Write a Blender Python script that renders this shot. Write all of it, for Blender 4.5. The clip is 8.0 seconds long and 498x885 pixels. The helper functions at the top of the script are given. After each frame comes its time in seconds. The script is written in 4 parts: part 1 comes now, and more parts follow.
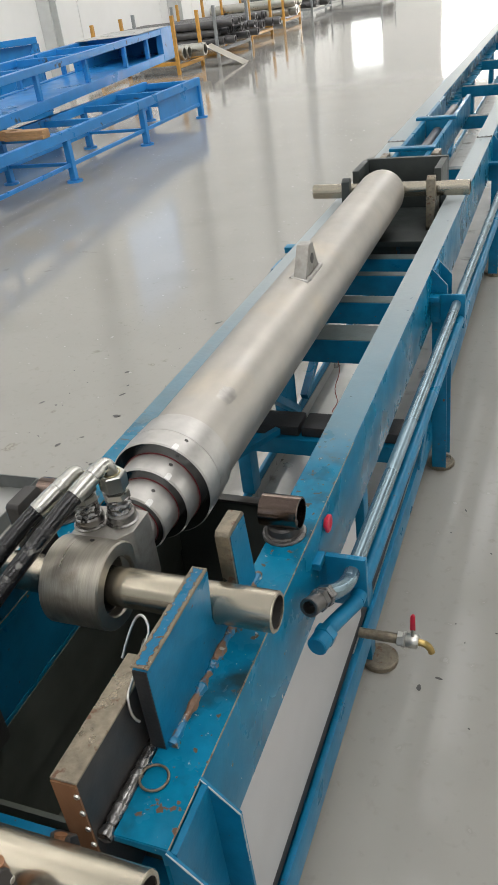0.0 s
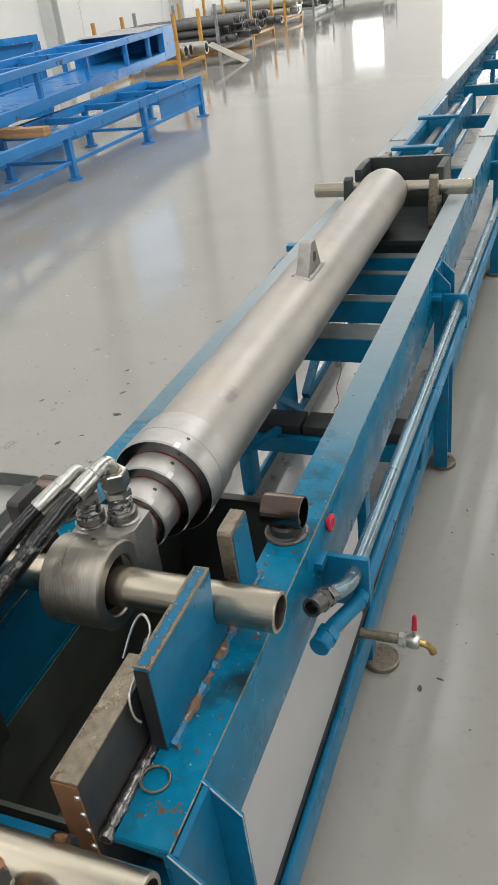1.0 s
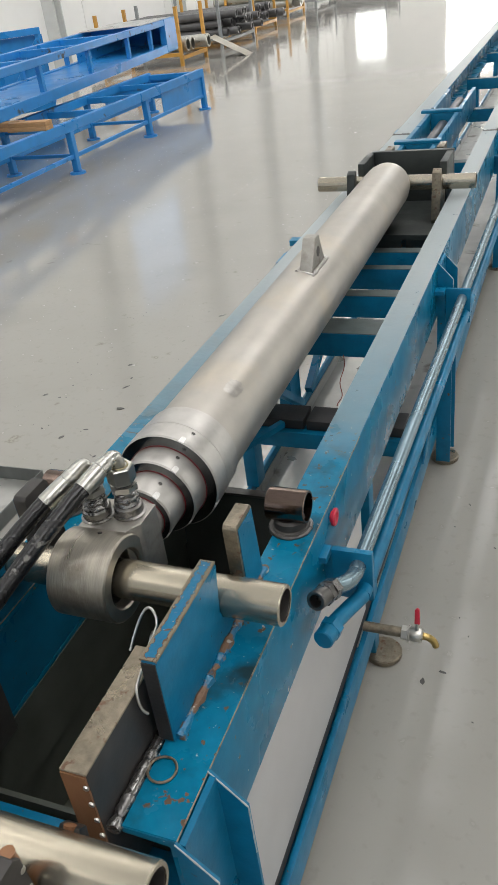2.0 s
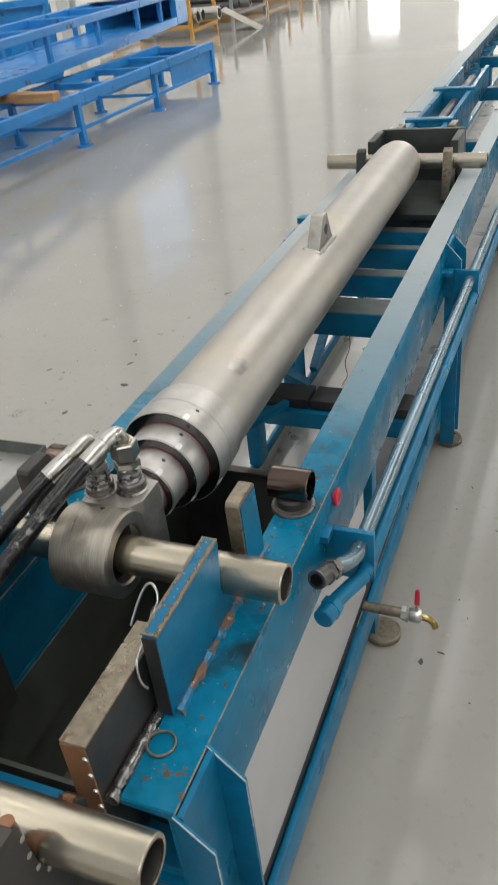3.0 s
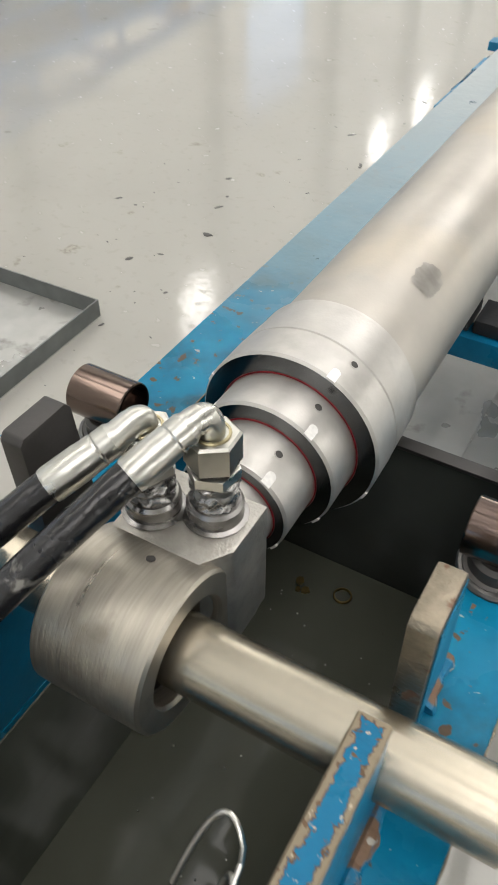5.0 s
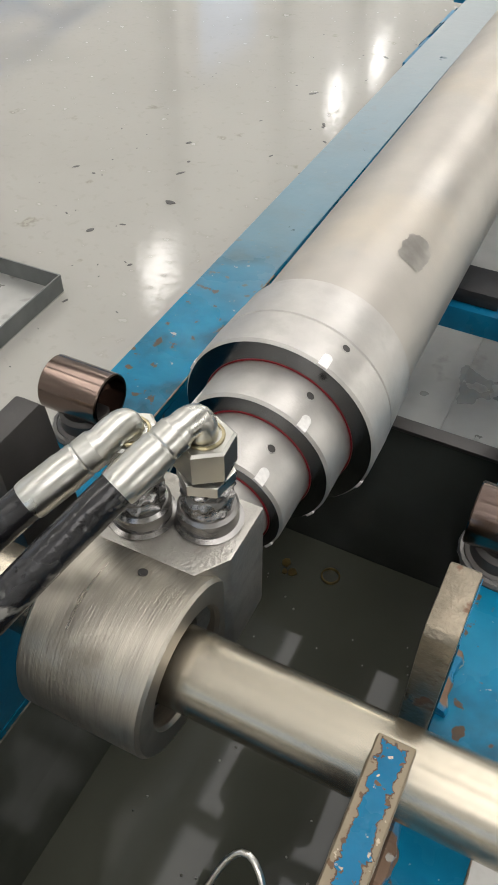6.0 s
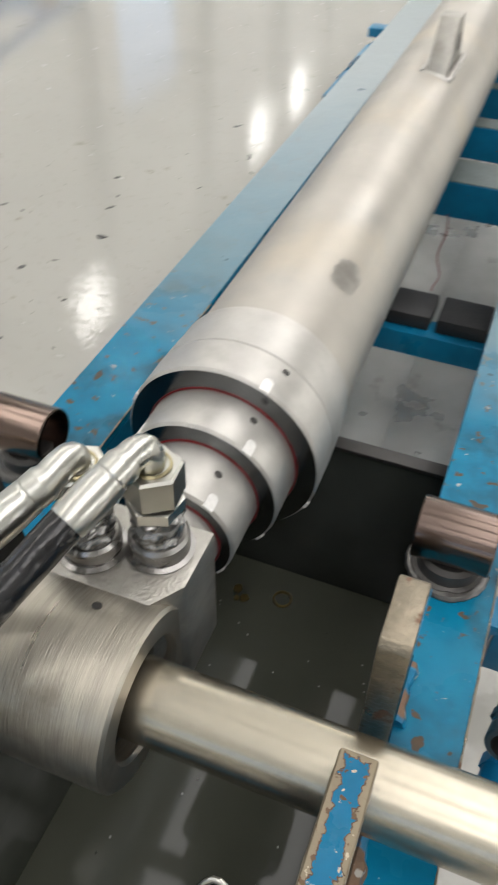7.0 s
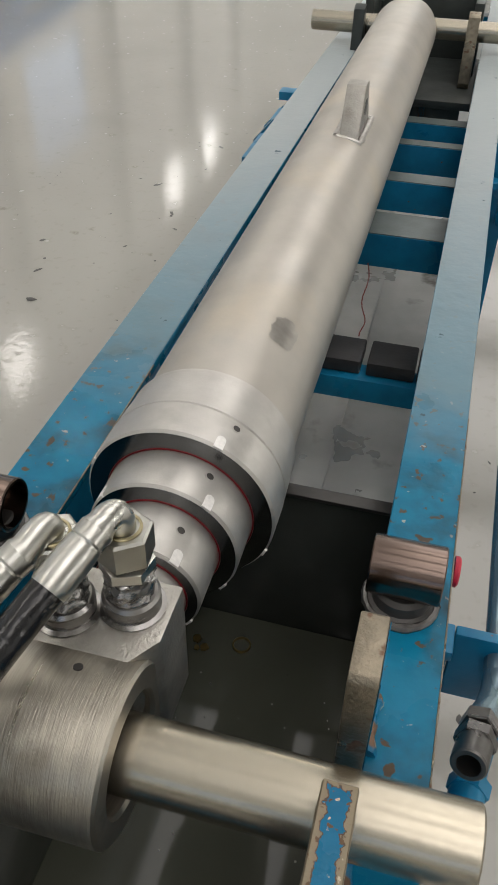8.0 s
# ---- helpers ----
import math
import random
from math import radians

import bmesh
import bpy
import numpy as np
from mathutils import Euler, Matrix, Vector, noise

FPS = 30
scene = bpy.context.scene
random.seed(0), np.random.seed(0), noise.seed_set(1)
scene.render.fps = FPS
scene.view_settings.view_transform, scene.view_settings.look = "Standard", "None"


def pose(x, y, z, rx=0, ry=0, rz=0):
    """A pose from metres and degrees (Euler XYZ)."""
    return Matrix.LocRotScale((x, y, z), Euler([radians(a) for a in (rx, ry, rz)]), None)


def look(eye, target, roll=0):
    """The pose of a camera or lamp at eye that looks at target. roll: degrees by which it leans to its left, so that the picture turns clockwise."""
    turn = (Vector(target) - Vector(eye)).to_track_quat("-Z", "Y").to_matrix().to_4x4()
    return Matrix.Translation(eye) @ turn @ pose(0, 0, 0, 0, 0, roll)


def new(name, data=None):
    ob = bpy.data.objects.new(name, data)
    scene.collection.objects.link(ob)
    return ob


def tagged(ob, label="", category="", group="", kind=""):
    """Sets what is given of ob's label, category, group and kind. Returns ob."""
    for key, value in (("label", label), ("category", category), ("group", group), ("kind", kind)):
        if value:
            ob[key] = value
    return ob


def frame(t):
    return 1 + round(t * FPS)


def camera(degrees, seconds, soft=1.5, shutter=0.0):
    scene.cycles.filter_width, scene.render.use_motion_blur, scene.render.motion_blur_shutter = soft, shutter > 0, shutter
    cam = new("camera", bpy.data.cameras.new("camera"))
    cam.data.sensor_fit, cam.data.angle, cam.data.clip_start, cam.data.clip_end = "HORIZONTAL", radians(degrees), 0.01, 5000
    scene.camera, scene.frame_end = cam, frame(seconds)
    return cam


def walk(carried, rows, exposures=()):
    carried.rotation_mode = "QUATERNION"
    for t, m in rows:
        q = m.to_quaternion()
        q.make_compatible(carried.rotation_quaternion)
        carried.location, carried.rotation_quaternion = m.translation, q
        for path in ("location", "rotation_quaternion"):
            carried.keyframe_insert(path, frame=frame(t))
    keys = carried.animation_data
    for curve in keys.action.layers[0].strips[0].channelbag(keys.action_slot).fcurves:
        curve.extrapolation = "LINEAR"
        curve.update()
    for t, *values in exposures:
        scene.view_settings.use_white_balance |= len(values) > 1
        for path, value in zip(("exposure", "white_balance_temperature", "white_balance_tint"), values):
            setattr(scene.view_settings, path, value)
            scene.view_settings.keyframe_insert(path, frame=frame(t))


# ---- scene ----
cam = camera(34.9, 8.0, soft=1.2, shutter=0.5)
EXPOSURES = [(0, 0.19, 6750, 10), (3.5, 0.18, 6850, 10), (4.5, 0.70, 7000, 10), (4.8, 0.60, 6950, 10), (6, 0.40, 6900, 11), (6.6, 0.44, 6900, 11), (7.0, 0.46, 6850, 10), (7.4, 0.12, 6950, 11), (8, -0.05, 7000, 11)]
WINDOW_W, EAST_W, PANE_W, GATE_W, SKY_W = 12.0, 110.0, 60.0, 260.0, 1400.0
PATH = [
    (0, (0.602, -0.909, 1.503), (-0.097, 0.662, 0.482), -7.9),
    (0.5, (0.598, -0.909, 1.503), (-0.1, 0.662, 0.481), -7.7),
    (1, (0.594, -0.904, 1.498), (-0.103, 0.667, 0.475), -7.6),
    (1.5, (0.592, -0.909, 1.501), (-0.108, 0.656, 0.47), -7.7),
    (2.8, (0.595, -0.913, 1.507), (-0.11, 0.631, 0.45), -7.6),
    (3, (0.591, -0.911, 1.502), (-0.111, 0.619, 0.423), -6.9),
    (3.5, (0.562, -0.89, 1.476), (-0.071, 0.576, 0.272), -3.0),
    (3.8, (0.497, -0.801, 1.395), (-0.15, 0.601, 0.123), -0.5),
    (4, (0.47, -0.714, 1.368), (-0.245, 0.64, 0.081), 0.2),
    (4.2, (0.439, -0.618, 1.338), (-0.359, 0.699, 0.062), 0.6),
    (4.5, (0.369, -0.513, 1.309), (-0.472, 0.763, 0.019), -0.2),
    (4.7, (0.304, -0.469, 1.286), (-0.5, 0.795, -0.038), -0.3),
    (5.8, (0.2, -0.401, 1.263), (-0.432, 0.844, -0.17), 0.2),
    (6, (0.202, -0.397, 1.261), (-0.431, 0.843, -0.175), -0.2),
    (6.2, (0.205, -0.395, 1.258), (-0.431, 0.846, -0.176), -0.4),
    (6.5, (0.205, -0.396, 1.262), (-0.429, 0.847, -0.17), -0.5),
    (7, (0.202, -0.404, 1.265), (-0.319, 0.941, -0.12), 0.8),
    (7.2, (0.206, -0.417, 1.288), (-0.235, 0.997, -0.056), 0.2),
    (7.5, (0.196, -0.423, 1.294), (-0.188, 1.057, 0.005), -0.2),
    (8, (0.193, -0.431, 1.297), (-0.199, 1.038, -0.003), 0.8),
]
walk(cam, [(t, look(eye, target, roll)) for t, eye, target, roll in PATH], EXPOSURES)

# ---- world, sun and large lights ----
world = bpy.data.worlds.new("sky")
scene.world = world
world.use_nodes = True
_n = world.node_tree.nodes
_sky = _n.new("ShaderNodeTexSky")
_sky.sky_type, _sky.sun_disc = "NISHITA", False
_sky.sun_elevation, _sky.sun_rotation = radians(38), radians(140)
_n["Background"].inputs[1].default_value = 0.15
world.node_tree.links.new(_sky.outputs[0], _n["Background"].inputs[0])

sun = new("sun", bpy.data.lights.new("sun", "SUN"))
sun.data.energy, sun.data.angle, sun.data.color = 0.6, radians(12), (1.0, 0.95, 0.88)
sun.matrix_world = look((12, -14, 14), (0, 0, 0))


def window_light(name, where, target, sx, sy, watts, color=(1.0, 0.98, 0.95)):
    lamp = new(name, bpy.data.lights.new(name, "AREA"))
    lamp.data.shape, lamp.data.size, lamp.data.size_y, lamp.data.energy, lamp.data.color = "RECTANGLE", sx, sy, watts, color
    lamp.matrix_world = look(where, target)
    return lamp


# ---- materials ----
def material(name, color, rough=0.5, metal=0.0, vary=0.0, grain=40.0, bump=0.0, bump_scale=200.0, rough_vary=0.0, coat=0.0, stretch=(1, 1, 1)):
    """A node material with two scales of colour variation, varied gloss and fine relief."""
    m = bpy.data.materials.new(name)
    m.use_nodes = True
    nt = m.node_tree
    b = nt.nodes["Principled BSDF"]
    b.inputs["Metallic"].default_value = metal
    b.inputs["Roughness"].default_value = rough
    b.inputs["Coat Weight"].default_value = coat
    b.inputs["Coat Roughness"].default_value = 0.12
    b.inputs["Base Color"].default_value = (*color, 1)
    tc = nt.nodes.new("ShaderNodeTexCoord")
    mp = nt.nodes.new("ShaderNodeMapping")
    mp.inputs["Scale"].default_value = stretch
    nt.links.new(tc.outputs["Object"], mp.inputs[0])
    m["vec"] = mp.name
    if vary:
        n1 = noise_tex(nt, mp.outputs[0], grain * 0.12, 4)
        n2 = noise_tex(nt, mp.outputs[0], grain, 3)
        mix = math_node(nt, "ADD", n1, n2, 0.5)
        half = math_node(nt, "MULTIPLY", mix, None, 0.5)
        ramp = nt.nodes.new("ShaderNodeValToRGB")
        e = ramp.color_ramp.elements
        e[0].position, e[1].position = 0.28, 0.72
        e[0].color = (*[c * (1 - vary) for c in color], 1)
        e[1].color = (*[min(1, c * (1 + vary)) for c in color], 1)
        nt.links.new(half, ramp.inputs[0])
        nt.links.new(ramp.outputs[0], b.inputs["Base Color"])
        m["base"] = ramp.name
    if rough_vary:
        n3 = noise_tex(nt, mp.outputs[0], grain * 0.3, 5)
        mr = nt.nodes.new("ShaderNodeMapRange")
        mr.inputs[1].default_value, mr.inputs[2].default_value = 0.3, 0.7
        mr.inputs[3].default_value, mr.inputs[4].default_value = max(0.02, rough - rough_vary), min(1, rough + rough_vary)
        nt.links.new(n3, mr.inputs[0])
        nt.links.new(mr.outputs[0], b.inputs["Roughness"])
    if bump:
        nb = noise_tex(nt, mp.outputs[0], bump_scale, 4)
        bp = nt.nodes.new("ShaderNodeBump")
        bp.inputs["Strength"].default_value, bp.inputs["Distance"].default_value = bump, 0.002
        nt.links.new(nb, bp.inputs["Height"])
        nt.links.new(bp.outputs[0], b.inputs["Normal"])
    return m


def noise_tex(nt, vec, scale, detail):
    n = nt.nodes.new("ShaderNodeTexNoise")
    n.inputs["Scale"].default_value, n.inputs["Detail"].default_value = scale, detail
    nt.links.new(vec, n.inputs["Vector"])
    return n.outputs["Fac"]


def math_node(nt, op, a, b=None, value=0.0, clamp=False):
    n = nt.nodes.new("ShaderNodeMath")
    n.operation, n.use_clamp = op, clamp
    nt.links.new(a, n.inputs[0])
    if b is not None:
        nt.links.new(b, n.inputs[1])
    else:
        n.inputs[1].default_value = value
    return n.outputs[0]


def layer(m, color, scale, low, high, rough=0.8, metal=0.0, detail=6, seed=0.0, stretch=(1, 1, 1)):
    """Lays patches of another surface (chips, rust, stains) over a material, where a noise is above low."""
    nt = m.node_tree
    b = nt.nodes["Principled BSDF"]
    tc = nt.nodes.new("ShaderNodeTexCoord")
    mp = nt.nodes.new("ShaderNodeMapping")
    mp.inputs["Location"].default_value = (seed, seed * 1.7, seed * 0.6)
    mp.inputs["Scale"].default_value = stretch
    nt.links.new(tc.outputs["Object"], mp.inputs[0])
    fac = noise_tex(nt, mp.outputs[0], scale, detail)
    mr = nt.nodes.new("ShaderNodeMapRange")
    mr.inputs[1].default_value, mr.inputs[2].default_value = low, high
    nt.links.new(fac, mr.inputs[0])
    return blend(m, mr.outputs[0], color, rough, metal)


def blend(m, fac, color, rough=None, metal=None):
    nt = m.node_tree
    b = nt.nodes["Principled BSDF"]
    mix = nt.nodes.new("ShaderNodeMix")
    mix.data_type = "RGBA"
    src = b.inputs["Base Color"]
    if src.is_linked:
        nt.links.new(src.links[0].from_socket, mix.inputs[6])
    else:
        mix.inputs[6].default_value = src.default_value
    mix.inputs[7].default_value = (*color, 1)
    nt.links.new(fac, mix.inputs[0])
    nt.links.new(mix.outputs[2], src)
    for key, value in (("Roughness", rough), ("Metallic", metal)):
        if value is None:
            continue
        mf = nt.nodes.new("ShaderNodeMix")
        s = b.inputs[key]
        if s.is_linked:
            nt.links.new(s.links[0].from_socket, mf.inputs[2])
        else:
            mf.inputs[2].default_value = s.default_value
        mf.inputs[3].default_value = value
        nt.links.new(fac, mf.inputs[0])
        nt.links.new(mf.outputs[0], s)
    return m


def matte_gloss(m, level):
    m.node_tree.nodes["Principled BSDF"].inputs["Specular IOR Level"].default_value = level
    return m


RUST = (0.13, 0.07, 0.04)
BARE = (0.34, 0.31, 0.27)
blue = material("blue_paint", (0.0, 0.138, 0.265), 0.36, vary=0.28, grain=30, bump=0.15, bump_scale=120, rough_vary=0.12)
layer(blue, RUST, 75, 0.70, 0.73, 0.8, seed=3.1)
blue_rail = material("rail_paint", (0.0, 0.158, 0.29), 0.30, vary=0.25, grain=24, bump=0.25, bump_scale=60, rough_vary=0.14)
layer(blue_rail, (0.24, 0.17, 0.12), 55, 0.70, 0.73, 0.75, seed=1.3)
layer(blue_rail, (0.55, 0.55, 0.52), 70, 0.70, 0.72, 0.6, seed=7.7)
blue_far = material("blue_frame_paint", (0.010, 0.19, 0.50), 0.34, vary=0.2, grain=8, bump=0.1, bump_scale=80, rough_vary=0.1)
layer(blue_far, (0.05, 0.06, 0.07), 7, 0.66, 0.72, 0.6, seed=2.0)
blue_chip = material("scraped_blue_paint", (0.001, 0.16, 0.30), 0.34, vary=0.2, grain=50, bump=0.3, bump_scale=120, rough_vary=0.1)
layer(blue_chip, (0.26, 0.20, 0.14), 170, 0.58, 0.63, 0.6, 0.3, seed=5.0)
bare_edge = material("scraped_steel_edge", (0.21, 0.18, 0.135), 0.38, 0.75, vary=0.45, grain=90, bump=0.5, bump_scale=260, rough_vary=0.15)
layer(bare_edge, RUST, 60, 0.6, 0.66, 0.7, 0.1, seed=1.0)
steel = material("turned_steel", (0.48, 0.465, 0.44), 0.46, 0.85, vary=0.10, grain=70, bump=0.10, bump_scale=420, rough_vary=0.09)
layer(steel, (0.40, 0.385, 0.36), 26, 0.55, 0.78, 0.5, 0.8, seed=3.3)
barrel_mat = material("oiled_steel_tube", (0.45, 0.425, 0.385), 0.50, 0.78, vary=0.13, grain=16, bump=0.06, bump_scale=300, rough_vary=0.10)
layer(barrel_mat, (0.36, 0.35, 0.335), 11, 0.56, 0.76, 0.36, 0.8, seed=4.4, stretch=(1, 0.35, 1))
layer(barrel_mat, (0.52, 0.465, 0.38), 5.5, 0.54, 0.74, 0.5, 0.7, seed=1.9)
layer(barrel_mat, (0.46, 0.43, 0.39), 4.5, 0.55, 0.75, 0.42, 0.65, seed=9.0)
pin_mat = material("ground_pin_steel", (0.43, 0.39, 0.315), 0.27, 0.95, vary=0.06, grain=150)
eye_mat = material("machined_eye_steel", (0.40, 0.37, 0.315), 0.37, 0.9, vary=0.22, grain=34, bump=0.22, bump_scale=60, rough_vary=0.10, stretch=(15, 0.8, 0.8))
layer(eye_mat, (0.25, 0.225, 0.185), 22, 0.54, 0.72, 0.45, 0.85, seed=2.8)
face_mat = material("face_with_mirrored_dark", (0.17, 0.175, 0.18), 0.20, 1.0, vary=0.12, grain=40, rough_vary=0.05)
pipe_grey = material("grey_blue_pipe", (0.19, 0.27, 0.31), 0.26, 0.7, vary=0.25, grain=18, rough_vary=0.08)
lug_mat = material("milled_steel", (0.36, 0.345, 0.315), 0.42, 0.85, vary=0.18, grain=90, bump=0.35, bump_scale=330, rough_vary=0.12)
layer(lug_mat, (0.26, 0.24, 0.21), 30, 0.56, 0.74, 0.5, 0.8, seed=7.1)
zinc = material("zinc_plated_steel", (0.50, 0.495, 0.46), 0.34, 1.0, vary=0.10, grain=60, bump=0.0, bump_scale=120, rough_vary=0.1)
slot_mat = material("fresh_milled_steel", (0.72, 0.71, 0.69), 0.55, 0.25, vary=0.15, grain=300)
weld_dull = material("dull_weld_bead", (0.15, 0.145, 0.14), 0.40, 0.8, vary=0.4, grain=120, bump=0.8, bump_scale=110, rough_vary=0.12)
weld = material("weld_bead", (0.24, 0.235, 0.23), 0.24, 0.9, vary=0.4, grain=120, bump=1.0, bump_scale=110, rough_vary=0.15)
tube_mat = material("heat_tinted_tube", (0.145, 0.108, 0.092), 0.20, 1.0, vary=0.25, grain=18, rough_vary=0.08, stretch=(0.2, 1, 1))
black_steel = material("dark_mill_scale", (0.055, 0.052, 0.05), 0.42, 0.4, vary=0.35, grain=25, bump=0.1, bump_scale=150, rough_vary=0.12)
rust_face = material("flame_cut_copper_rust", (0.22, 0.105, 0.05), 0.6, 0.2, vary=0.35, grain=40, bump=0.3, bump_scale=140, rough_vary=0.15, stretch=(1, 1, 0.3))
rubber = material("hose_rubber", (0.010, 0.010, 0.011), 0.22, vary=0.3, grain=60, bump=0.75, bump_scale=75, rough_vary=0.16)
layer(rubber, (0.17, 0.165, 0.15), 48, 0.62, 0.68, 0.3, seed=4.0, stretch=(1, 0.5, 1))
# also colours the dark fill sheets below the bench
pad = material("black_rubber_and_dark_fill", (0.02, 0.02, 0.021), 0.6, vary=0.3, grain=50, bump=0.3, bump_scale=150)
dark_clevis = material("dark_green_steel", (0.035, 0.042, 0.04), 0.45, 0.3, vary=0.3, grain=30, bump=0.2, bump_scale=90, rough_vary=0.1)
worn_top_mat = material("dull_worn_paint", (0.10, 0.125, 0.125), 0.42, 0.2, vary=0.35, grain=26, bump=0.2, bump_scale=90, rough_vary=0.12)
edge_pale = material("chipped_primer_edge", (0.42, 0.46, 0.47), 0.5, 0.1, vary=0.4, grain=90)
tank_grey = material("grey_tank_sheet", (0.46, 0.46, 0.46), 0.38, vary=0.06, grain=10, bump=0.05, bump_scale=40, rough_vary=0.06)
tank_in = material("dark_tank_inside", (0.11, 0.12, 0.103), 0.16, vary=0.3, grain=10, rough_vary=0.1)
# the rear panel is darker than the other inner walls
tank_rear = material("black_tank_rear", (0.045, 0.050, 0.046), 0.12, vary=0.3, grain=10, rough_vary=0.06)
oil = material("dark_oil", (0.082, 0.086, 0.068), 0.04, vary=0.2, grain=6)
oil.node_tree.nodes["Principled BSDF"].inputs["Specular IOR Level"].default_value = 0.32
galv = material("galvanised_sheet", (0.42, 0.42, 0.40), 0.34, 0.6, vary=0.2, grain=14, bump=0.1, bump_scale=30, rough_vary=0.12)
layer(galv, (0.16, 0.15, 0.13), 9, 0.60, 0.70, 0.5, 0.2, seed=2.5)
red = material("red_plastic", (0.55, 0.02, 0.05), 0.35, vary=0.1, grain=60)
red_seal = material("red_seal", (0.20, 0.008, 0.012), 0.4, vary=0.1, grain=60)
brass = material("brass", (0.36, 0.26, 0.10), 0.3, 1.0, vary=0.15, grain=60)
wall_mat = material("white_wall_panel", (0.78, 0.79, 0.78), 0.5, vary=0.03, grain=3, bump=0.05, bump_scale=8)
roof_mat = material("white_roof_sheet", (0.62, 0.63, 0.63), 0.5, vary=0.05, grain=2)
truss_mat = material("grey_painted_steel", (0.55, 0.57, 0.57), 0.45, vary=0.1, grain=6)
yellow = material("yellow_rack_paint", (0.50, 0.26, 0.05), 0.45, vary=0.25, grain=12, rough_vary=0.1)
grey_rack = material("grey_rack_paint", (0.22, 0.24, 0.25), 0.45, vary=0.2, grain=12)
pipe_dark = material("dark_steel_pipe", (0.13, 0.13, 0.135), 0.36, 0.6, vary=0.25, grain=8, rough_vary=0.1)
wood = material("rough_pine", (0.38, 0.22, 0.10), 0.65, vary=0.35, grain=14, bump=0.3, bump_scale=40, stretch=(1, 6, 6))
sheet_wrap = material("milky_film", (0.6, 0.58, 0.52), 0.35, vary=0.15, grain=5)
mark = material("dark_speck", (0.05, 0.048, 0.045), 0.5, vary=0.3, grain=90)
wire_mat = material("spring_wire", (0.5, 0.49, 0.46), 0.3, 1.0, vary=0.1, grain=60)
red_wire = material("red_brown_wire", (0.18, 0.03, 0.02), 0.5)


for m_ in (blue, blue_rail, blue_chip):
    matte_gloss(m_, 0.3)


def worn_rims(name, x0, x1, y0, y1):
    """Blue paint scraped to bare, brown-edged steel along the rims of a narrow top face."""
    m = material(name, (0.0, 0.125, 0.245), 0.36, vary=0.15, grain=60, bump=0.3, bump_scale=150, rough_vary=0.1)
    matte_gloss(m, 0.22)
    nt = m.node_tree
    tc = nt.nodes.new("ShaderNodeTexCoord")
    sep = nt.nodes.new("ShaderNodeSeparateXYZ")
    nt.links.new(tc.outputs["Object"], sep.inputs[0])
    rag = math_node(nt, "MULTIPLY", noise_tex(nt, tc.outputs["Object"], 190, 7), None, 0.0140)
    dx = math_node(nt, "ABSOLUTE", math_node(nt, "SUBTRACT", sep.outputs[0], None, (x0 + x1) / 2))
    dy = math_node(nt, "ABSOLUTE", math_node(nt, "SUBTRACT", sep.outputs[1], None, (y0 + y1) / 2))
    edge = math_node(nt, "MAXIMUM", dx, math_node(nt, "SUBTRACT", dy, None, (y1 - y0) / 2 - (x1 - x0) / 2))
    worn = math_node(nt, "ADD", edge, rag)
    for low, color, rough, metal in ((0.0126, (0.09, 0.055, 0.035), 0.7, 0.1), (0.0136, (0.21, 0.175, 0.125), 0.45, 0.75)):
        mr = nt.nodes.new("ShaderNodeMapRange")
        mr.inputs[1].default_value, mr.inputs[2].default_value = low, low + 0.0006
        nt.links.new(worn, mr.inputs[0])
        blend(m, mr.outputs[0], color, rough, metal)
    layer(m, (0.40, 0.35, 0.27), 210, 0.67, 0.71, 0.35, 0.85, seed=5.2)
    return layer(m, (0.12, 0.075, 0.045), 130, 0.62, 0.65, 0.7, 0.1, seed=2.0)


def dusty_sheen_zone(m, y0, y1, color, rough):
    """Beyond y0 to y1 metres the paint goes dusty and dull, paled by painted grazing sheen, with a ragged border."""
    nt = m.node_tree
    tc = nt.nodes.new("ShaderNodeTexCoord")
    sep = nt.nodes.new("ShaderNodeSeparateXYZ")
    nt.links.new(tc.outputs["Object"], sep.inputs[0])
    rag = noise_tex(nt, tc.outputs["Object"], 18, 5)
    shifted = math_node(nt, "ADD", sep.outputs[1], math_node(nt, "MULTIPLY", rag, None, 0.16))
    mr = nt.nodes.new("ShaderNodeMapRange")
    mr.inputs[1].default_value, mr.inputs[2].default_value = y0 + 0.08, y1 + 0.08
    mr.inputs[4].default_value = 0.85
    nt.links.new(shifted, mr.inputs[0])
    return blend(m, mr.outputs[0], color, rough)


rail_top = material("rail_top_paint", (0.0, 0.155, 0.275), 0.26, vary=0.3, grain=30, bump=0.5, bump_scale=45, rough_vary=0.12)
layer(rail_top, (0.11, 0.075, 0.05), 60, 0.625, 0.65, 0.75, seed=1.3)
layer(rail_top, (0.38, 0.38, 0.36), 110, 0.69, 0.71, 0.5, seed=3.9)
layer(rail_top, (0.012, 0.035, 0.045), 12, 0.50, 0.70, 0.24, seed=2.2)
matte_gloss(rail_top, 0.15)
# pale far zones put grazing reflection into the colour, along with dust
dusty_sheen_zone(rail_top, 0.26, 0.42, (0.15, 0.235, 0.275), 0.34)
dusty_sheen_zone(rail_top, 0.45, 1.25, (0.35, 0.385, 0.39), 0.36)
layer(rail_top, (0.05, 0.09, 0.11), 34, 0.71, 0.73, 0.6, seed=6.1)

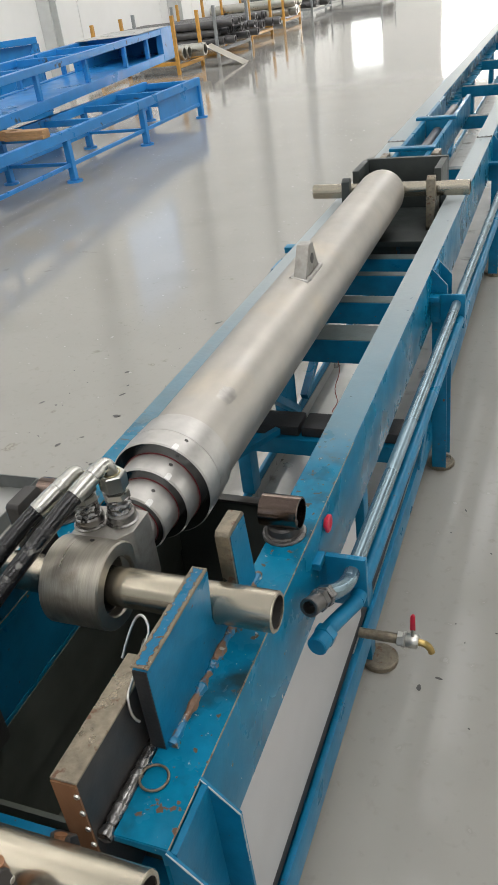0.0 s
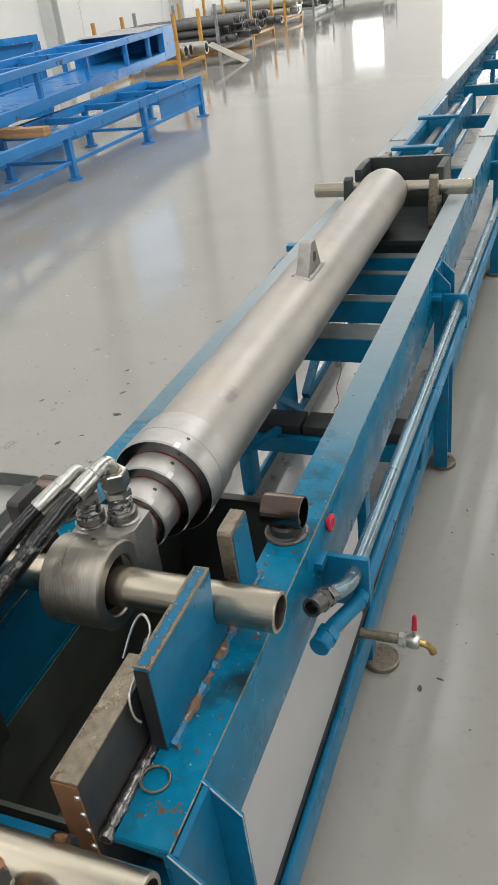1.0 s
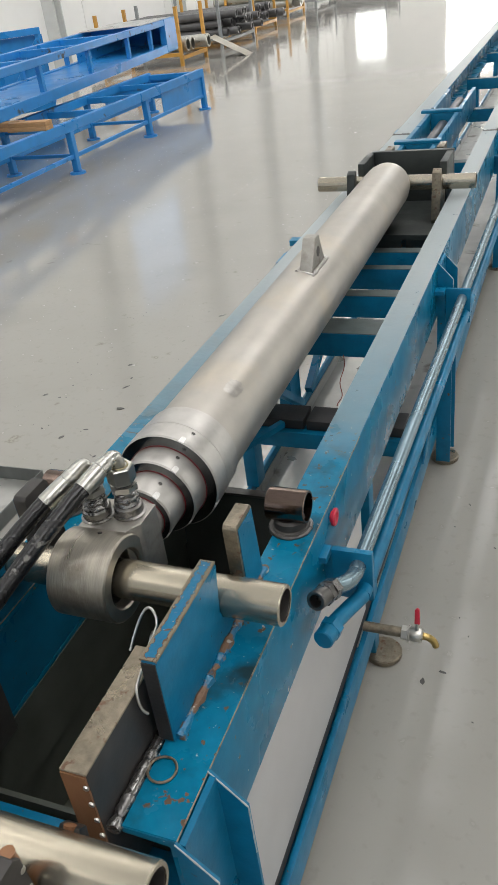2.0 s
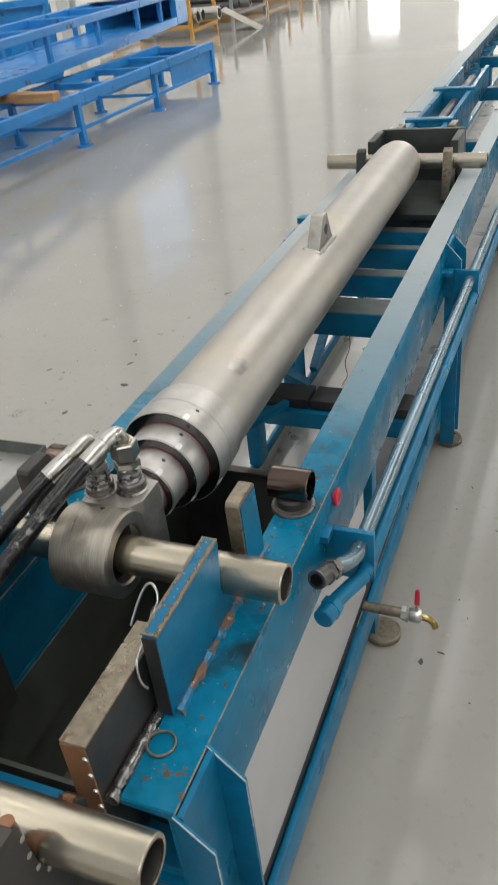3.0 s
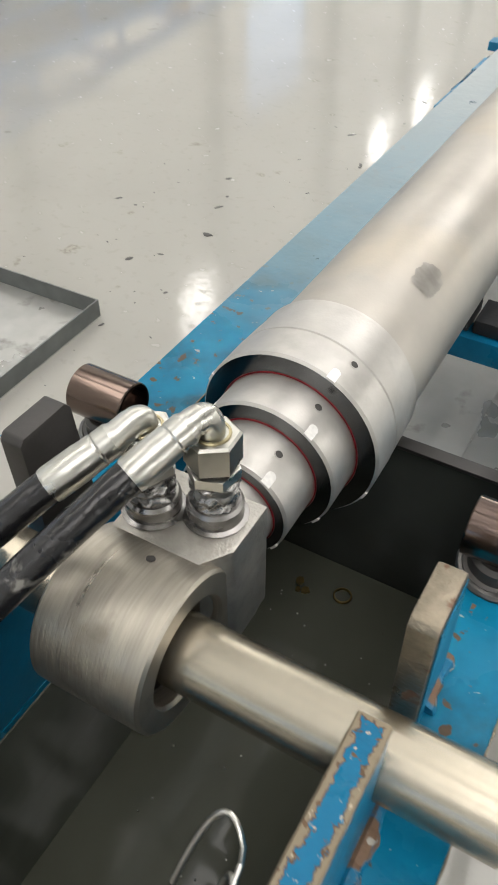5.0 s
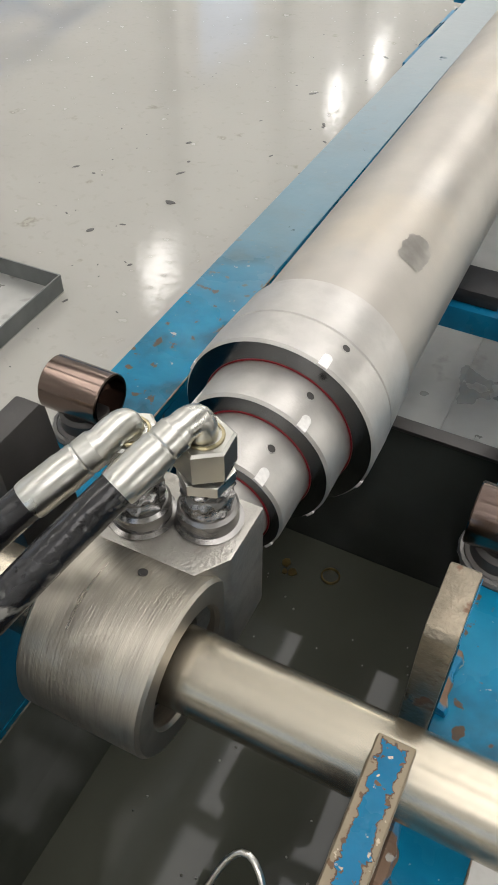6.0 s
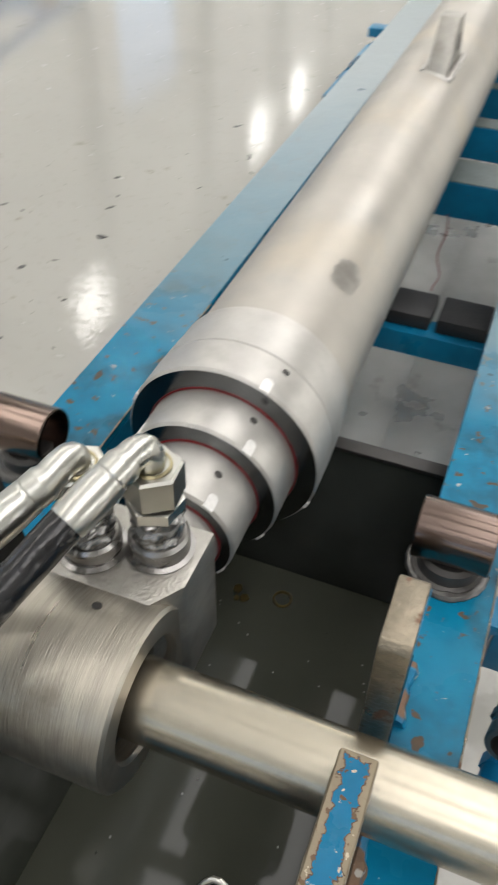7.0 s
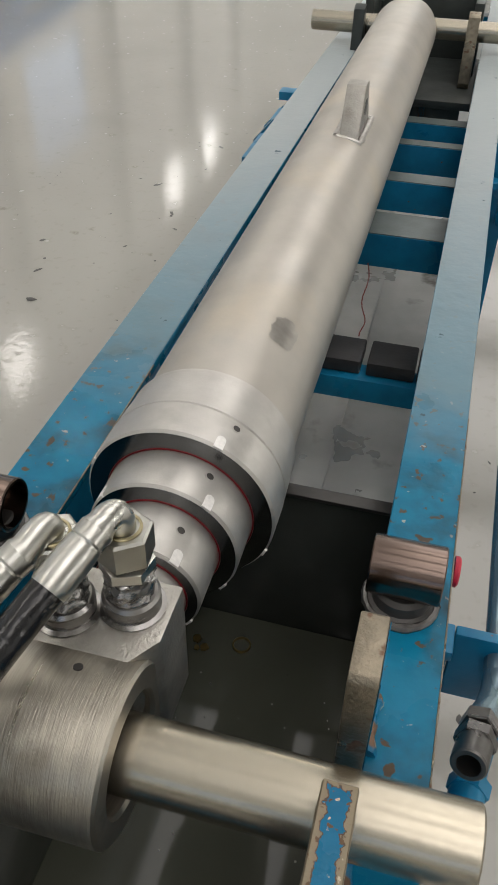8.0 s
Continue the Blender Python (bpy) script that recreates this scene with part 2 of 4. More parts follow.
floor_mat = material("polished_epoxy_floor", (0.325, 0.315, 0.288), 0.055, vary=0.05, grain=2.5, bump=0.16, bump_scale=42, rough_vary=0.02)
floor_mat.node_tree.nodes["Principled BSDF"].inputs["Specular IOR Level"].default_value = 0.42
layer(floor_mat, (0.285, 0.275, 0.25), 1.1, 0.60, 0.80, 0.22, seed=4.2, detail=8)
layer(floor_mat, (0.29, 0.28, 0.255), 30, 0.58, 0.72, 0.32, seed=5.5, detail=6)
layer(floor_mat, (0.22, 0.205, 0.175), 9, 0.69, 0.75, 0.3, seed=8.2, detail=7)


# ---- building blocks ----
def finish(bm, name, mats, smooth=35):
    bmesh.ops.recalc_face_normals(bm, faces=bm.faces)
    if smooth:
        for f_ in bm.faces:
            f_.smooth = True
        for e in bm.edges:
            if len(e.link_faces) == 2 and e.calc_face_angle(0.0) > radians(smooth):
                e.smooth = False
    me = bpy.data.meshes.new(name)
    bm.to_mesh(me)
    bm.free()
    for m in mats if isinstance(mats, (list, tuple)) else [mats]:
        me.materials.append(m)
    return me


def part(name, bm, mats, parent=None, label="", smooth=30):
    ob = new(name, finish(bm, name, mats, smooth))
    if parent:
        ob.parent = parent
    if label:
        tagged(ob, label)
    return ob


def thing(name, at=(0, 0, 0), label="", category="", group="", kind=""):
    ob = new(name)
    ob.empty_display_size = 0.05
    ob.location = at
    return tagged(ob, label, category, group, kind)


def box(x0, x1, y0, y1, z0, z1, bevel=0.0, bm=None, seg=2):
    bm = bm or bmesh.new()
    r = bmesh.ops.create_cube(bm, size=1.0)
    vs = r["verts"]
    bmesh.ops.scale(bm, vec=(x1 - x0, y1 - y0, z1 - z0), verts=vs)
    bmesh.ops.translate(bm, vec=((x0 + x1) / 2, (y0 + y1) / 2, (z0 + z1) / 2), verts=vs)
    if bevel:
        es = list({e for v in vs for e in v.link_edges})
        bmesh.ops.bevel(bm, geom=es, offset=bevel, segments=seg, affect="EDGES", profile=0.6)
    return bm


AX = {"x": (Vector((0, 1, 0)), Vector((0, 0, 1)), Vector((1, 0, 0))), "y": (Vector((1, 0, 0)), Vector((0, 0, 1)), Vector((0, 1, 0))), "z": (Vector((1, 0, 0)), Vector((0, 1, 0)), Vector((0, 0, 1)))}


def lathe(profile, centre, axis="y", n=64, bm=None, closed=False, mat=0):
    """Turns a profile of (along, radius) round an axis through centre."""
    bm = bm or bmesh.new()
    u, v, w = AX[axis]
    c = Vector(centre)
    rings = []
    for a, r in profile:
        if r < 1e-6:
            rings.append([bm.verts.new(c + w * a)] * n)
        else:
            rings.append([bm.verts.new(c + w * a + (u * math.cos(2 * math.pi * i / n) + v * math.sin(2 * math.pi * i / n)) * r) for i in range(n)])
    pairs = list(zip(rings, rings[1:]))
    if closed:
        pairs.append((rings[-1], rings[0]))
    for a, b in pairs:
        for i in range(n):
            j = (i + 1) % n
            vs = []
            for q in (a[i], a[j], b[j], b[i]):
                if q not in vs:
                    vs.append(q)
            if len(vs) > 2:
                bm.faces.new(vs).material_index = mat
    return bm


def rod(c0, c1, r, n=24, bm=None, bevel=0.0):
    """A round bar from c0 to c1."""
    bm = bm or bmesh.new()
    a, b = Vector(c0), Vector(c1)
    d = (b - a)
    L = d.length
    q = d.to_track_quat("Z", "Y").to_matrix()
    prof = [(0, 0), (0, r - bevel), (bevel, r), (L - bevel, r), (L, r - bevel), (L, 0)] if bevel else [(0, 0), (0, r), (L, r), (L, 0)]
    rings = []
    for h, rr in prof:
        rings.append([bm.verts.new(a + q @ Vector((rr * math.cos(2 * math.pi * i / n), rr * math.sin(2 * math.pi * i / n), h))) for i in range(n)] if rr else [bm.verts.new(a + q @ Vector((0, 0, h)))] * n)
    for s, t in zip(rings, rings[1:]):
        for i in range(n):
            j = (i + 1) % n
            vs = []
            for v in (s[i], s[j], t[j], t[i]):
                if v not in vs:
                    vs.append(v)
            if len(vs) > 2:
                bm.faces.new(vs)
    return bm


def tube(c0, c1, r, ri, n=40, bm=None):
    """A hollow tube from c0 to c1 with slightly broken edges."""
    bm = bm or bmesh.new()
    a, b = Vector(c0), Vector(c1)
    L = (b - a).length
    q = (b - a).to_track_quat("Z", "Y").to_matrix()
    e = min(0.0015, (r - ri) * 0.3)
    prof = [(0, ri), (0, r - e), (e, r), (L - e, r), (L, r - e), (L, ri)]
    rings = [[bm.verts.new(a + q @ Vector((rr * math.cos(2 * math.pi * i / n), rr * math.sin(2 * math.pi * i / n), h))) for i in range(n)] for h, rr in prof]
    for s, t in zip(rings, rings[1:] + rings[:1]):
        for i in range(n):
            j = (i + 1) % n
            bm.faces.new((s[i], s[j], t[j], t[i]))
    return bm


def sweep(points, r, n=14, bm=None, caps=True, wobble=0.0):
    """A round bar of radius r (or radii) along a smooth path."""
    bm = bm or bmesh.new()
    pts = [Vector(p) for p in points]
    rs = r if isinstance(r, (list, tuple)) else [r] * len(pts)
    rings, up = [], None
    for k, p in enumerate(pts):
        d = (pts[min(k + 1, len(pts) - 1)] - pts[max(k - 1, 0)]).normalized()
        if up is None:
            up = d.orthogonal().normalized()
        up = (up - d * up.dot(d)).normalized()
        side = d.cross(up)
        rr = rs[k] * (1 + wobble * (random.random() - 0.5))
        rings.append([bm.verts.new(p + (up * math.cos(2 * math.pi * i / n) + side * math.sin(2 * math.pi * i / n)) * rr) for i in range(n)])
    for a, b in zip(rings, rings[1:]):
        for i in range(n):
            j = (i + 1) % n
            bm.faces.new((a[i], a[j], b[j], b[i]))
    if caps:
        bm.faces.new(rings[0])
        bm.faces.new(rings[-1])
    return bm


def arc_points(p0, p1, p2, n=8):
    """A smooth bend from p0 by way of p1 to p2."""
    a, b, c = Vector(p0), Vector(p1), Vector(p2)
    return [a * (1 - t) ** 2 + b * 2 * t * (1 - t) + c * t * t for t in (i / n for i in range(n + 1))]


def prism(poly, axis, lo, hi, bevel=0.0, bm=None):
    """A plate whose outline poly (in the two other axes) runs from lo to hi along axis."""
    bm = bm or bmesh.new()

    def at(a, b, h):
        return (h, a, b) if axis == "x" else (a, h, b) if axis == "y" else (a, b, h)

    lower = [bm.verts.new(at(a, b, lo)) for a, b in poly]
    upper = [bm.verts.new(at(a, b, hi)) for a, b in poly]
    k = len(poly)
    fs = [bm.faces.new(lower), bm.faces.new(upper)]
    fs += [bm.faces.new((lower[i], lower[(i + 1) % k], upper[(i + 1) % k], upper[i])) for i in range(k)]
    if bevel:
        es = list({e for f in fs for e in f.edges})
        bmesh.ops.bevel(bm, geom=es, offset=bevel, segments=2, affect="EDGES", profile=0.6)
    return bm


def hexagon(centre, r, z0, z1, turn=0.0, axis=(0, 0, 1), bm=None):
    """A hexagon nut body with turned-down corners."""
    bm = bm or bmesh.new()
    q = Vector(axis).to_track_quat("Z", "Y").to_matrix()
    c = Vector(centre)
    h = z1 - z0
    rings = []
    for z, s in ((z0, 0.0), (z0, 0.94), (z0 + 0.05 * h, 1.0), (z1 - 0.07 * h, 1.0), (z1, 0.90), (z1, 0.0)):
        rings.append([bm.verts.new(c + q @ Vector((r * s * math.cos(math.pi / 3 * i + turn), r * s * math.sin(math.pi / 3 * i + turn), z))) for i in range(6)] if s else [bm.verts.new(c + q @ Vector((0, 0, z)))] * 6)
    for a, b in zip(rings, rings[1:]):
        for i in range(6):
            j = (i + 1) % 6
            vs = []
            for v in (a[i], a[j], b[j], b[i]):
                if v not in vs:
                    vs.append(v)
            if len(vs) > 2:
                bm.faces.new(vs)
    return bm


def bead(path, r, seed=0, bm=None, n=8, lumps=1.0):
    """A lumpy weld bead along a path."""
    rnd = random.Random(seed)
    pts = [Vector(p) for p in path]
    dense = []
    for a, b in zip(pts, pts[1:]):
        k = max(2, int((b - a).length / 0.004))
        dense += [a.lerp(b, i / k) for i in range(k)]
    dense.append(pts[-1])
    radii = [r * (1 + lumps * 0.55 * noise.noise((i * 0.37, seed * 3.1, 0)) + lumps * 0.12 * (rnd.random() - 0.5)) for i in range(len(dense))]
    return sweep(dense, radii, n, bm)


# ---- hall ----
HX0, HX1, HY0, HY1, HZ = -9.5, 14.0, -12.0, 38.0, 12.0
part("floor", box(HX0 - 0.3, HX1 + 0.3, HY0 - 0.3, HY1 + 8, -0.3, 0.0), floor_mat, None, smooth=0)
tagged(bpy.data.objects["floor"], "glossy light grey epoxy hall floor with stains and scuffs", "floor", kind="structure")


def wall_with_openings(name, axis, plane, thick, lo, hi, height, holes, label):
    """A wall along an axis, cut by real openings (start, end, bottom, top)."""
    bm = bmesh.new()

    def slab(a, b, z0, z1):
        if b - a < 1e-4 or z1 - z0 < 1e-4:
            return
        if axis == "y":
            box(plane, plane + thick, a, b, z0, z1, bm=bm)
        else:
            box(a, b, plane, plane + thick, z0, z1, bm=bm)

    at = lo
    for a, b, z0, z1 in sorted(holes):
        slab(at, a, 0, height)
        slab(a, b, 0, z0)
        slab(a, b, z1, height)
        at = b
    slab(at, hi, 0, height)
    # shallow ribs of the sandwich panels
    k = lo
    while k < hi:
        if not any(a - 0.1 < k < b + 0.1 for a, b, *_ in holes):
            s = plane + (thick if thick > 0 else 0)
            inner = plane + thick if (plane < 0) == (thick > 0) else plane
            d = 0.012 if plane < 0 else -0.012
            lo_, hi_ = sorted((inner, inner + d))
            if axis == "y":
                box(lo_, hi_, k, k + 0.05, 0, height, bm=bm)
            else:
                box(k, k + 0.05, lo_, hi_, 0, height, bm=bm)
        k += 1.0
    return tagged(part(name, bm, wall_mat, smooth=0), label, "wall", kind="structure")


# east windows are out of view, added to light the right-hand faces
east_fill_holes = [(y, y + 2.6, 3.0, 5.6) for y in (-7.6, -1.6, 4.4, 10.4, 16.4, 22.4, 28.4)]
# the west wall has bright clerestory panes high up and dull lower windows
high_panes = [(13.0, 14.6, 9.3, 10.9), (24.4, 26.4, 9.3, 10.9), (28.6, 30.6, 9.3, 10.9)]
# first three low panes are unseen, added; the last two mirror in the floor
low_panes = [(-7.6, -5.0, 3.0, 5.6), (-1.6, 1.0, 3.0, 5.6), (4.4, 7.0, 3.0, 5.6), (16.2, 19.4, 3.7, 6.3), (32.4, 34.4, 4.0, 6.2)]
west_holes = sorted(high_panes + low_panes)
far_holes = [(-5.0, -1.1, 0.0, 3.4), (-9.0, -7.6, 0.9, 2.8)]
wall_with_openings("wall_west", "y", HX0 - 0.2, 0.2, HY0, HY1, HZ, west_holes, "white ribbed sandwich-panel hall wall with high windows, the unseen ones added for light")
wall_with_openings("wall_east", "y", HX1, 0.2, HY0, HY1, HZ, east_fill_holes, "white ribbed sandwich-panel hall wall with high windows, the unseen ones added for light")
wall_with_openings("wall_north", "x", HY1, 0.2, HX0, HX1, HZ, far_holes, "white ribbed hall end wall with an open gate")
# the south opening is unseen too, added as a further light inlet
wall_with_openings("wall_south", "x", HY0 - 0.2, 0.2, HX0, HX1, HZ, [(-4, 4, 3.0, 5.6)], "white ribbed hall end wall")

# roof with real openings: narrow skylight strips, and two wide ones added for fill light
roof = bmesh.new()
sky_x = [(-8.0, -6.4), (-3.72, -3.46), (-2.65, -2.0), (-1.0, -0.5), (0.5, 6.0)]
at_x = HX0 - 0.2
for a, b in sky_x:
    box(at_x, a, HY0, HY1, HZ, HZ + 0.15, bm=roof)
    y = HY0 - 1.0
    while y < HY1 - 0.1:
        box(a, b, max(y, HY0), min(y + 1.2, HY1), HZ, HZ + 0.15, bm=roof)
        y += 6.6
    at_x = b
box(at_x, HX1 + 0.2, HY0, HY1, HZ, HZ + 0.15, bm=roof)
tagged(part("ceiling", roof, roof_mat, smooth=0), "white sheet roof with skylights and added wide light openings", "ceiling", kind="structure")
for k, y in enumerate(range(-9, 38, 6)):
    bm = box(HX0, HX1, y - 0.08, y + 0.08, HZ - 0.55, HZ - 0.45)
    box(HX0, HX1, y - 0.08, y + 0.08, HZ - 0.12, HZ - 0.02, bm=bm)
    x = HX0 + 0.5
    while x < HX1 - 0.6:
        rod((x, y, HZ - 0.5), (x + 0.55, y, HZ - 0.08), 0.03, 6, bm)
        rod((x + 0.55, y, HZ - 0.08), (x + 1.1, y, HZ - 0.5), 0.03, 6, bm)
        x += 1.1
    tagged(part("roof_truss", bm, truss_mat, smooth=0), "grey painted steel roof truss", "truss", "roof trusses", "structure")
for y in (-9.4, -3.4, 2.6, 8.6, 14.6, 20.6, 26.6, 32.6):
    bm = box(HX0, HX0 + 0.28, y - 0.14, y - 0.12, 0, HZ - 0.55)
    box(HX0, HX0 + 0.28, y + 0.12, y + 0.14, 0, HZ - 0.55, bm=bm)
    box(HX0 + 0.13, HX0 + 0.15, y - 0.12, y + 0.12, 0, HZ - 0.55, bm=bm)
    tagged(part("column", bm, truss_mat, smooth=0), "grey steel column of the hall frame", "column", "hall columns", "structure")

# daylight at the openings, the unseen ones added as fill
def pane_light(name, x, inward, hole, watts):
    a, b, z0, z1 = hole
    window_light(name, (x, (a + b) / 2, (z0 + z1) / 2), (inward, (a + b) / 2, (z0 + z1) / 2 - 1.0), b - a, z1 - z0, watts)


for hole in high_panes:
    pane_light("clerestory_daylight", HX0 - 0.25, 0, hole, PANE_W)
for hole in low_panes:
    pane_light("window_and_fill_light", HX0 - 0.25, 0, hole, WINDOW_W)
for hole in east_fill_holes:
    pane_light("window_and_fill_light", HX1 + 0.25, 0, hole, EAST_W)
for a, b, z0, z1 in far_holes:
    window_light("gate_daylight", ((a + b) / 2, HY1 + 0.3, (z0 + z1) / 2), ((a + b) / 2, 0, (z0 + z1) / 2), b - a, z1 - z0, GATE_W * (b - a) * (z1 - z0) / (10 if z0 == 0 else 35))
for a, b in sky_x:
    # wide strips are unseen, added as fill; narrow ones stay dim for the oil's reflections
    watts = 300 * (b - a) if b - a < 1 else SKY_W * 2 if b - a > 3 else SKY_W
    window_light("skylight_and_fill", ((a + b) / 2, 13, HZ + 0.3), ((a + b) / 2, 13, 0), b - a, 48, watts)

# ---- test bench frame ----
CX, AXZ = -0.0065, 0.760            # barrel axis
RX0, RX1, LX0, LX1 = 0.187, 0.256, -0.229, -0.149
RT, RB = 0.70, 0.535               # rail top and bottom
Y0, YE = -0.495, 9.5


def channel(x0, x1, y0, y1, z0, z1, open_left):
    """A rolled steel channel lying along y, with its web on one side."""
    t, w = 0.010, 0.008
    if open_left:
        poly = [(x0, z1), (x1, z1), (x1, z0), (x0, z0), (x0, z0 + t), (x1 - w, z0 + t), (x1 - w, z1 - t), (x0, z1 - t)]
    else:
        poly = [(x1, z1), (x0, z1), (x0, z0), (x1, z0), (x1, z0 + t), (x0 + w, z0 + t), (x0 + w, z1 - t), (x1, z1 - t)]
    return prism(poly, "y", y0, y1, bevel=0.0015)


bench = thing("test_bench", (0, 0, 0), "long blue painted steel test bench on round feet, oily and chipped", "test bench")
for name, x0, x1, left in (("rail", RX0, RX1, True), ("rail", LX0, LX1, False)):
    for a, b in ((Y0, 3.1), (3.102, YE)):
        bm = channel(x0, x1, a, b, RB, RT - 0.0015, left)
        part("rail", bm, blue_rail, bench)
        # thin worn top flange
        part("rail_top", box(x0 + 0.0005, x1 - 0.0005, a + 0.001, b - 0.001, RT - 0.0014, RT, 0.0006, seg=1), rail_top, bench, "worn rail top, oily blue turning to dusty grey-blue with painted sheen")
    part("seam_weld", bead([(x0, 3.1, RT), (x1, 3.1, RT)], 0.006, 4), weld, bench)
    part("edge_scrape", bead([(x1, Y0, RT - 0.001), (x1, 0.36, RT - 0.001)], 0.0011, 9, n=6), bare_edge, bench)

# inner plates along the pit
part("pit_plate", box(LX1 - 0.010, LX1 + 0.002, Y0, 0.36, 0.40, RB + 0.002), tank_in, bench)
part("rail_lining", box(LX1 - 0.006, LX1 - 0.0008, Y0 + 0.002, 3.0, RB + 0.012, RT - 0.013), blue, bench)
part("pit_plate", box(RX0 - 0.002, RX0 + 0.010, Y0, 0.36, 0.40, RB + 0.002), black_steel, bench)


def post(parent, x_in, out, y, foot=True):
    """A channel post with two chamfered flanges that stand out from the rail, on a round foot."""
    e = 0.045 * out
    z0 = 0.02
    for yy in (y - 0.05, y + 0.044):
        lo, hi = yy, yy + 0.006
        poly = [(x_in, RT + 0.002), (x_in + e, RT - 0.048), (x_in + e, z0), (x_in, z0)]
        part("flange", prism(poly, "y", lo, hi, 0.001), blue, parent)
        part("chipped_edge", bead([(x_in, lo + 0.001, RT + 0.0015), (x_in + e, lo + 0.001, RT - 0.0485), (x_in + e, lo + 0.001, RT - 0.14)], 0.0011, 13, n=6), edge_pale, parent, "edge chipped to pale primer")
    a, b = sorted((x_in + 0.002 * out, x_in + 0.010 * out))
    part("web", box(a, b, y - 0.044, y + 0.044, z0, RT - 0.004), blue, parent)
    if foot:
        part("foot", lathe([(0, 0), (0, 0.042), (0.003, 0.045), (0.014, 0.045), (0.017, 0.042), (0.017, 0)], (x_in + 0.022 * out, y, 0.0), "z", 36), bare_edge, parent, "round steel foot plate")
        part("screw", lathe([(0.017, 0), (0.017, 0.012), (0.06, 0.012), (0.06, 0)], (x_in + 0.022 * out, y, 0.0), "z", 16), zinc, parent)


for y in (-0.450, 1.372, 3.2, 5.0, 6.8, 8.6):
    post(bench, RX1, 1, y)
    post(bench, LX0, -1, y)
# short legs below the tank
for y in (0.466,):
    for x in (0.262, -0.218):
        part("leg", box(x - 0.055 if x > 0 else x + 0.015, x - 0.015 if x > 0 else x + 0.055, y - 0.02, y + 0.02, 0.017, RB, 0.002), blue, bench)
        part("foot", lathe([(0, 0), (0, 0.042), (0.003, 0.045), (0.014, 0.045), (0.017, 0.042), (0.017, 0)], (x, y, 0.0), "z", 36), bare_edge, bench, "rusty round steel foot plate")
# lower stringers
for x0, x1 in ((0.245, 0.257), (-0.213, -0.201)):
    part("stringer", box(x0, x1, Y0 + 0.05, YE, 0.112, 0.19, 0.0015), blue, bench)
    part("stringer_lip", box(x0 - 0.03 if x0 > 0 else x1, x0 if x0 > 0 else x1 + 0.03, Y0 + 0.05, YE, 0.112, 0.120), blue, bench)
# crossbars between the rails
for y0, y1 in ((1.02, 1.125), (1.29, 1.345), (1.52, 1.56), (1.68, 1.73), (2.9, 2.96), (4.17, 4.23), (5.3, 5.36), (6.6, 6.66), (7.9, 7.96)):
    part("crossbar", box(LX1 - 0.004, RX0 + 0.004, y0, y1, RB + 0.002, 0.605, 0.002), blue, bench)
    part("crossbar_top", box(LX1 + 0.001, RX0 - 0.001, y0 + 0.002, y1 - 0.002, 0.6052, 0.6068), worn_top_mat, bench, "dull worn dark top face")
# low tie with rubber pads at the leg frame
part("tie_bar", box(LX0 + 0.012, RX0 + 0.06, 0.805, 0.860, 0.362, 0.41, 0.002), blue, bench)
for x0, x1 in ((-0.16, -0.02), (-0.012, 0.075), (0.087, 0.178), (0.182, 0.25)):
    part("pad", box(x0, x1, 0.822, 0.905, 0.411, 0.440, 0.004), pad, bench, "black rubber support pad")
part("tie_upright", box(LX0 + 0.012, LX0 + 0.05, 0.838, 0.893, 0.19, RB, 0.002), blue, bench)
for y, dy in ((1.33, -0.42), (1.42, 0.62), (3.25, 0.7), (5.05, 0.7), (3.15, -0.7), (4.95, -0.7)):
    part("brace", sweep([(LX0 + 0.03, y, 0.20), (LX0 + 0.03, y + dy, RB - 0.02)], 0.018, 4), blue, bench)
part("brace", sweep([(-0.20, 0.555, 0.43), (-0.075, 0.815, 0.43)], 0.012, 4), blue, bench)
part("brace", prism([(1.10, 0.19), (1.32, 0.335), (1.32, 0.375), (1.04, 0.19)], "x", 0.258, 0.264, 0.001), blue, bench)

# ---- saddles that carry the pin ----
seam_mat = material("painted_rusty_weld", (0.002, 0.13, 0.25), 0.3, vary=0.35, grain=70, bump=1.0, bump_scale=110, rough_vary=0.15)
layer(seam_mat, (0.17, 0.10, 0.06), 38, 0.47, 0.53, 0.6, 0.2, seed=4.6)
layer(seam_mat, (0.42, 0.40, 0.36), 70, 0.60, 0.64, 0.4, 0.7, seed=8.6)


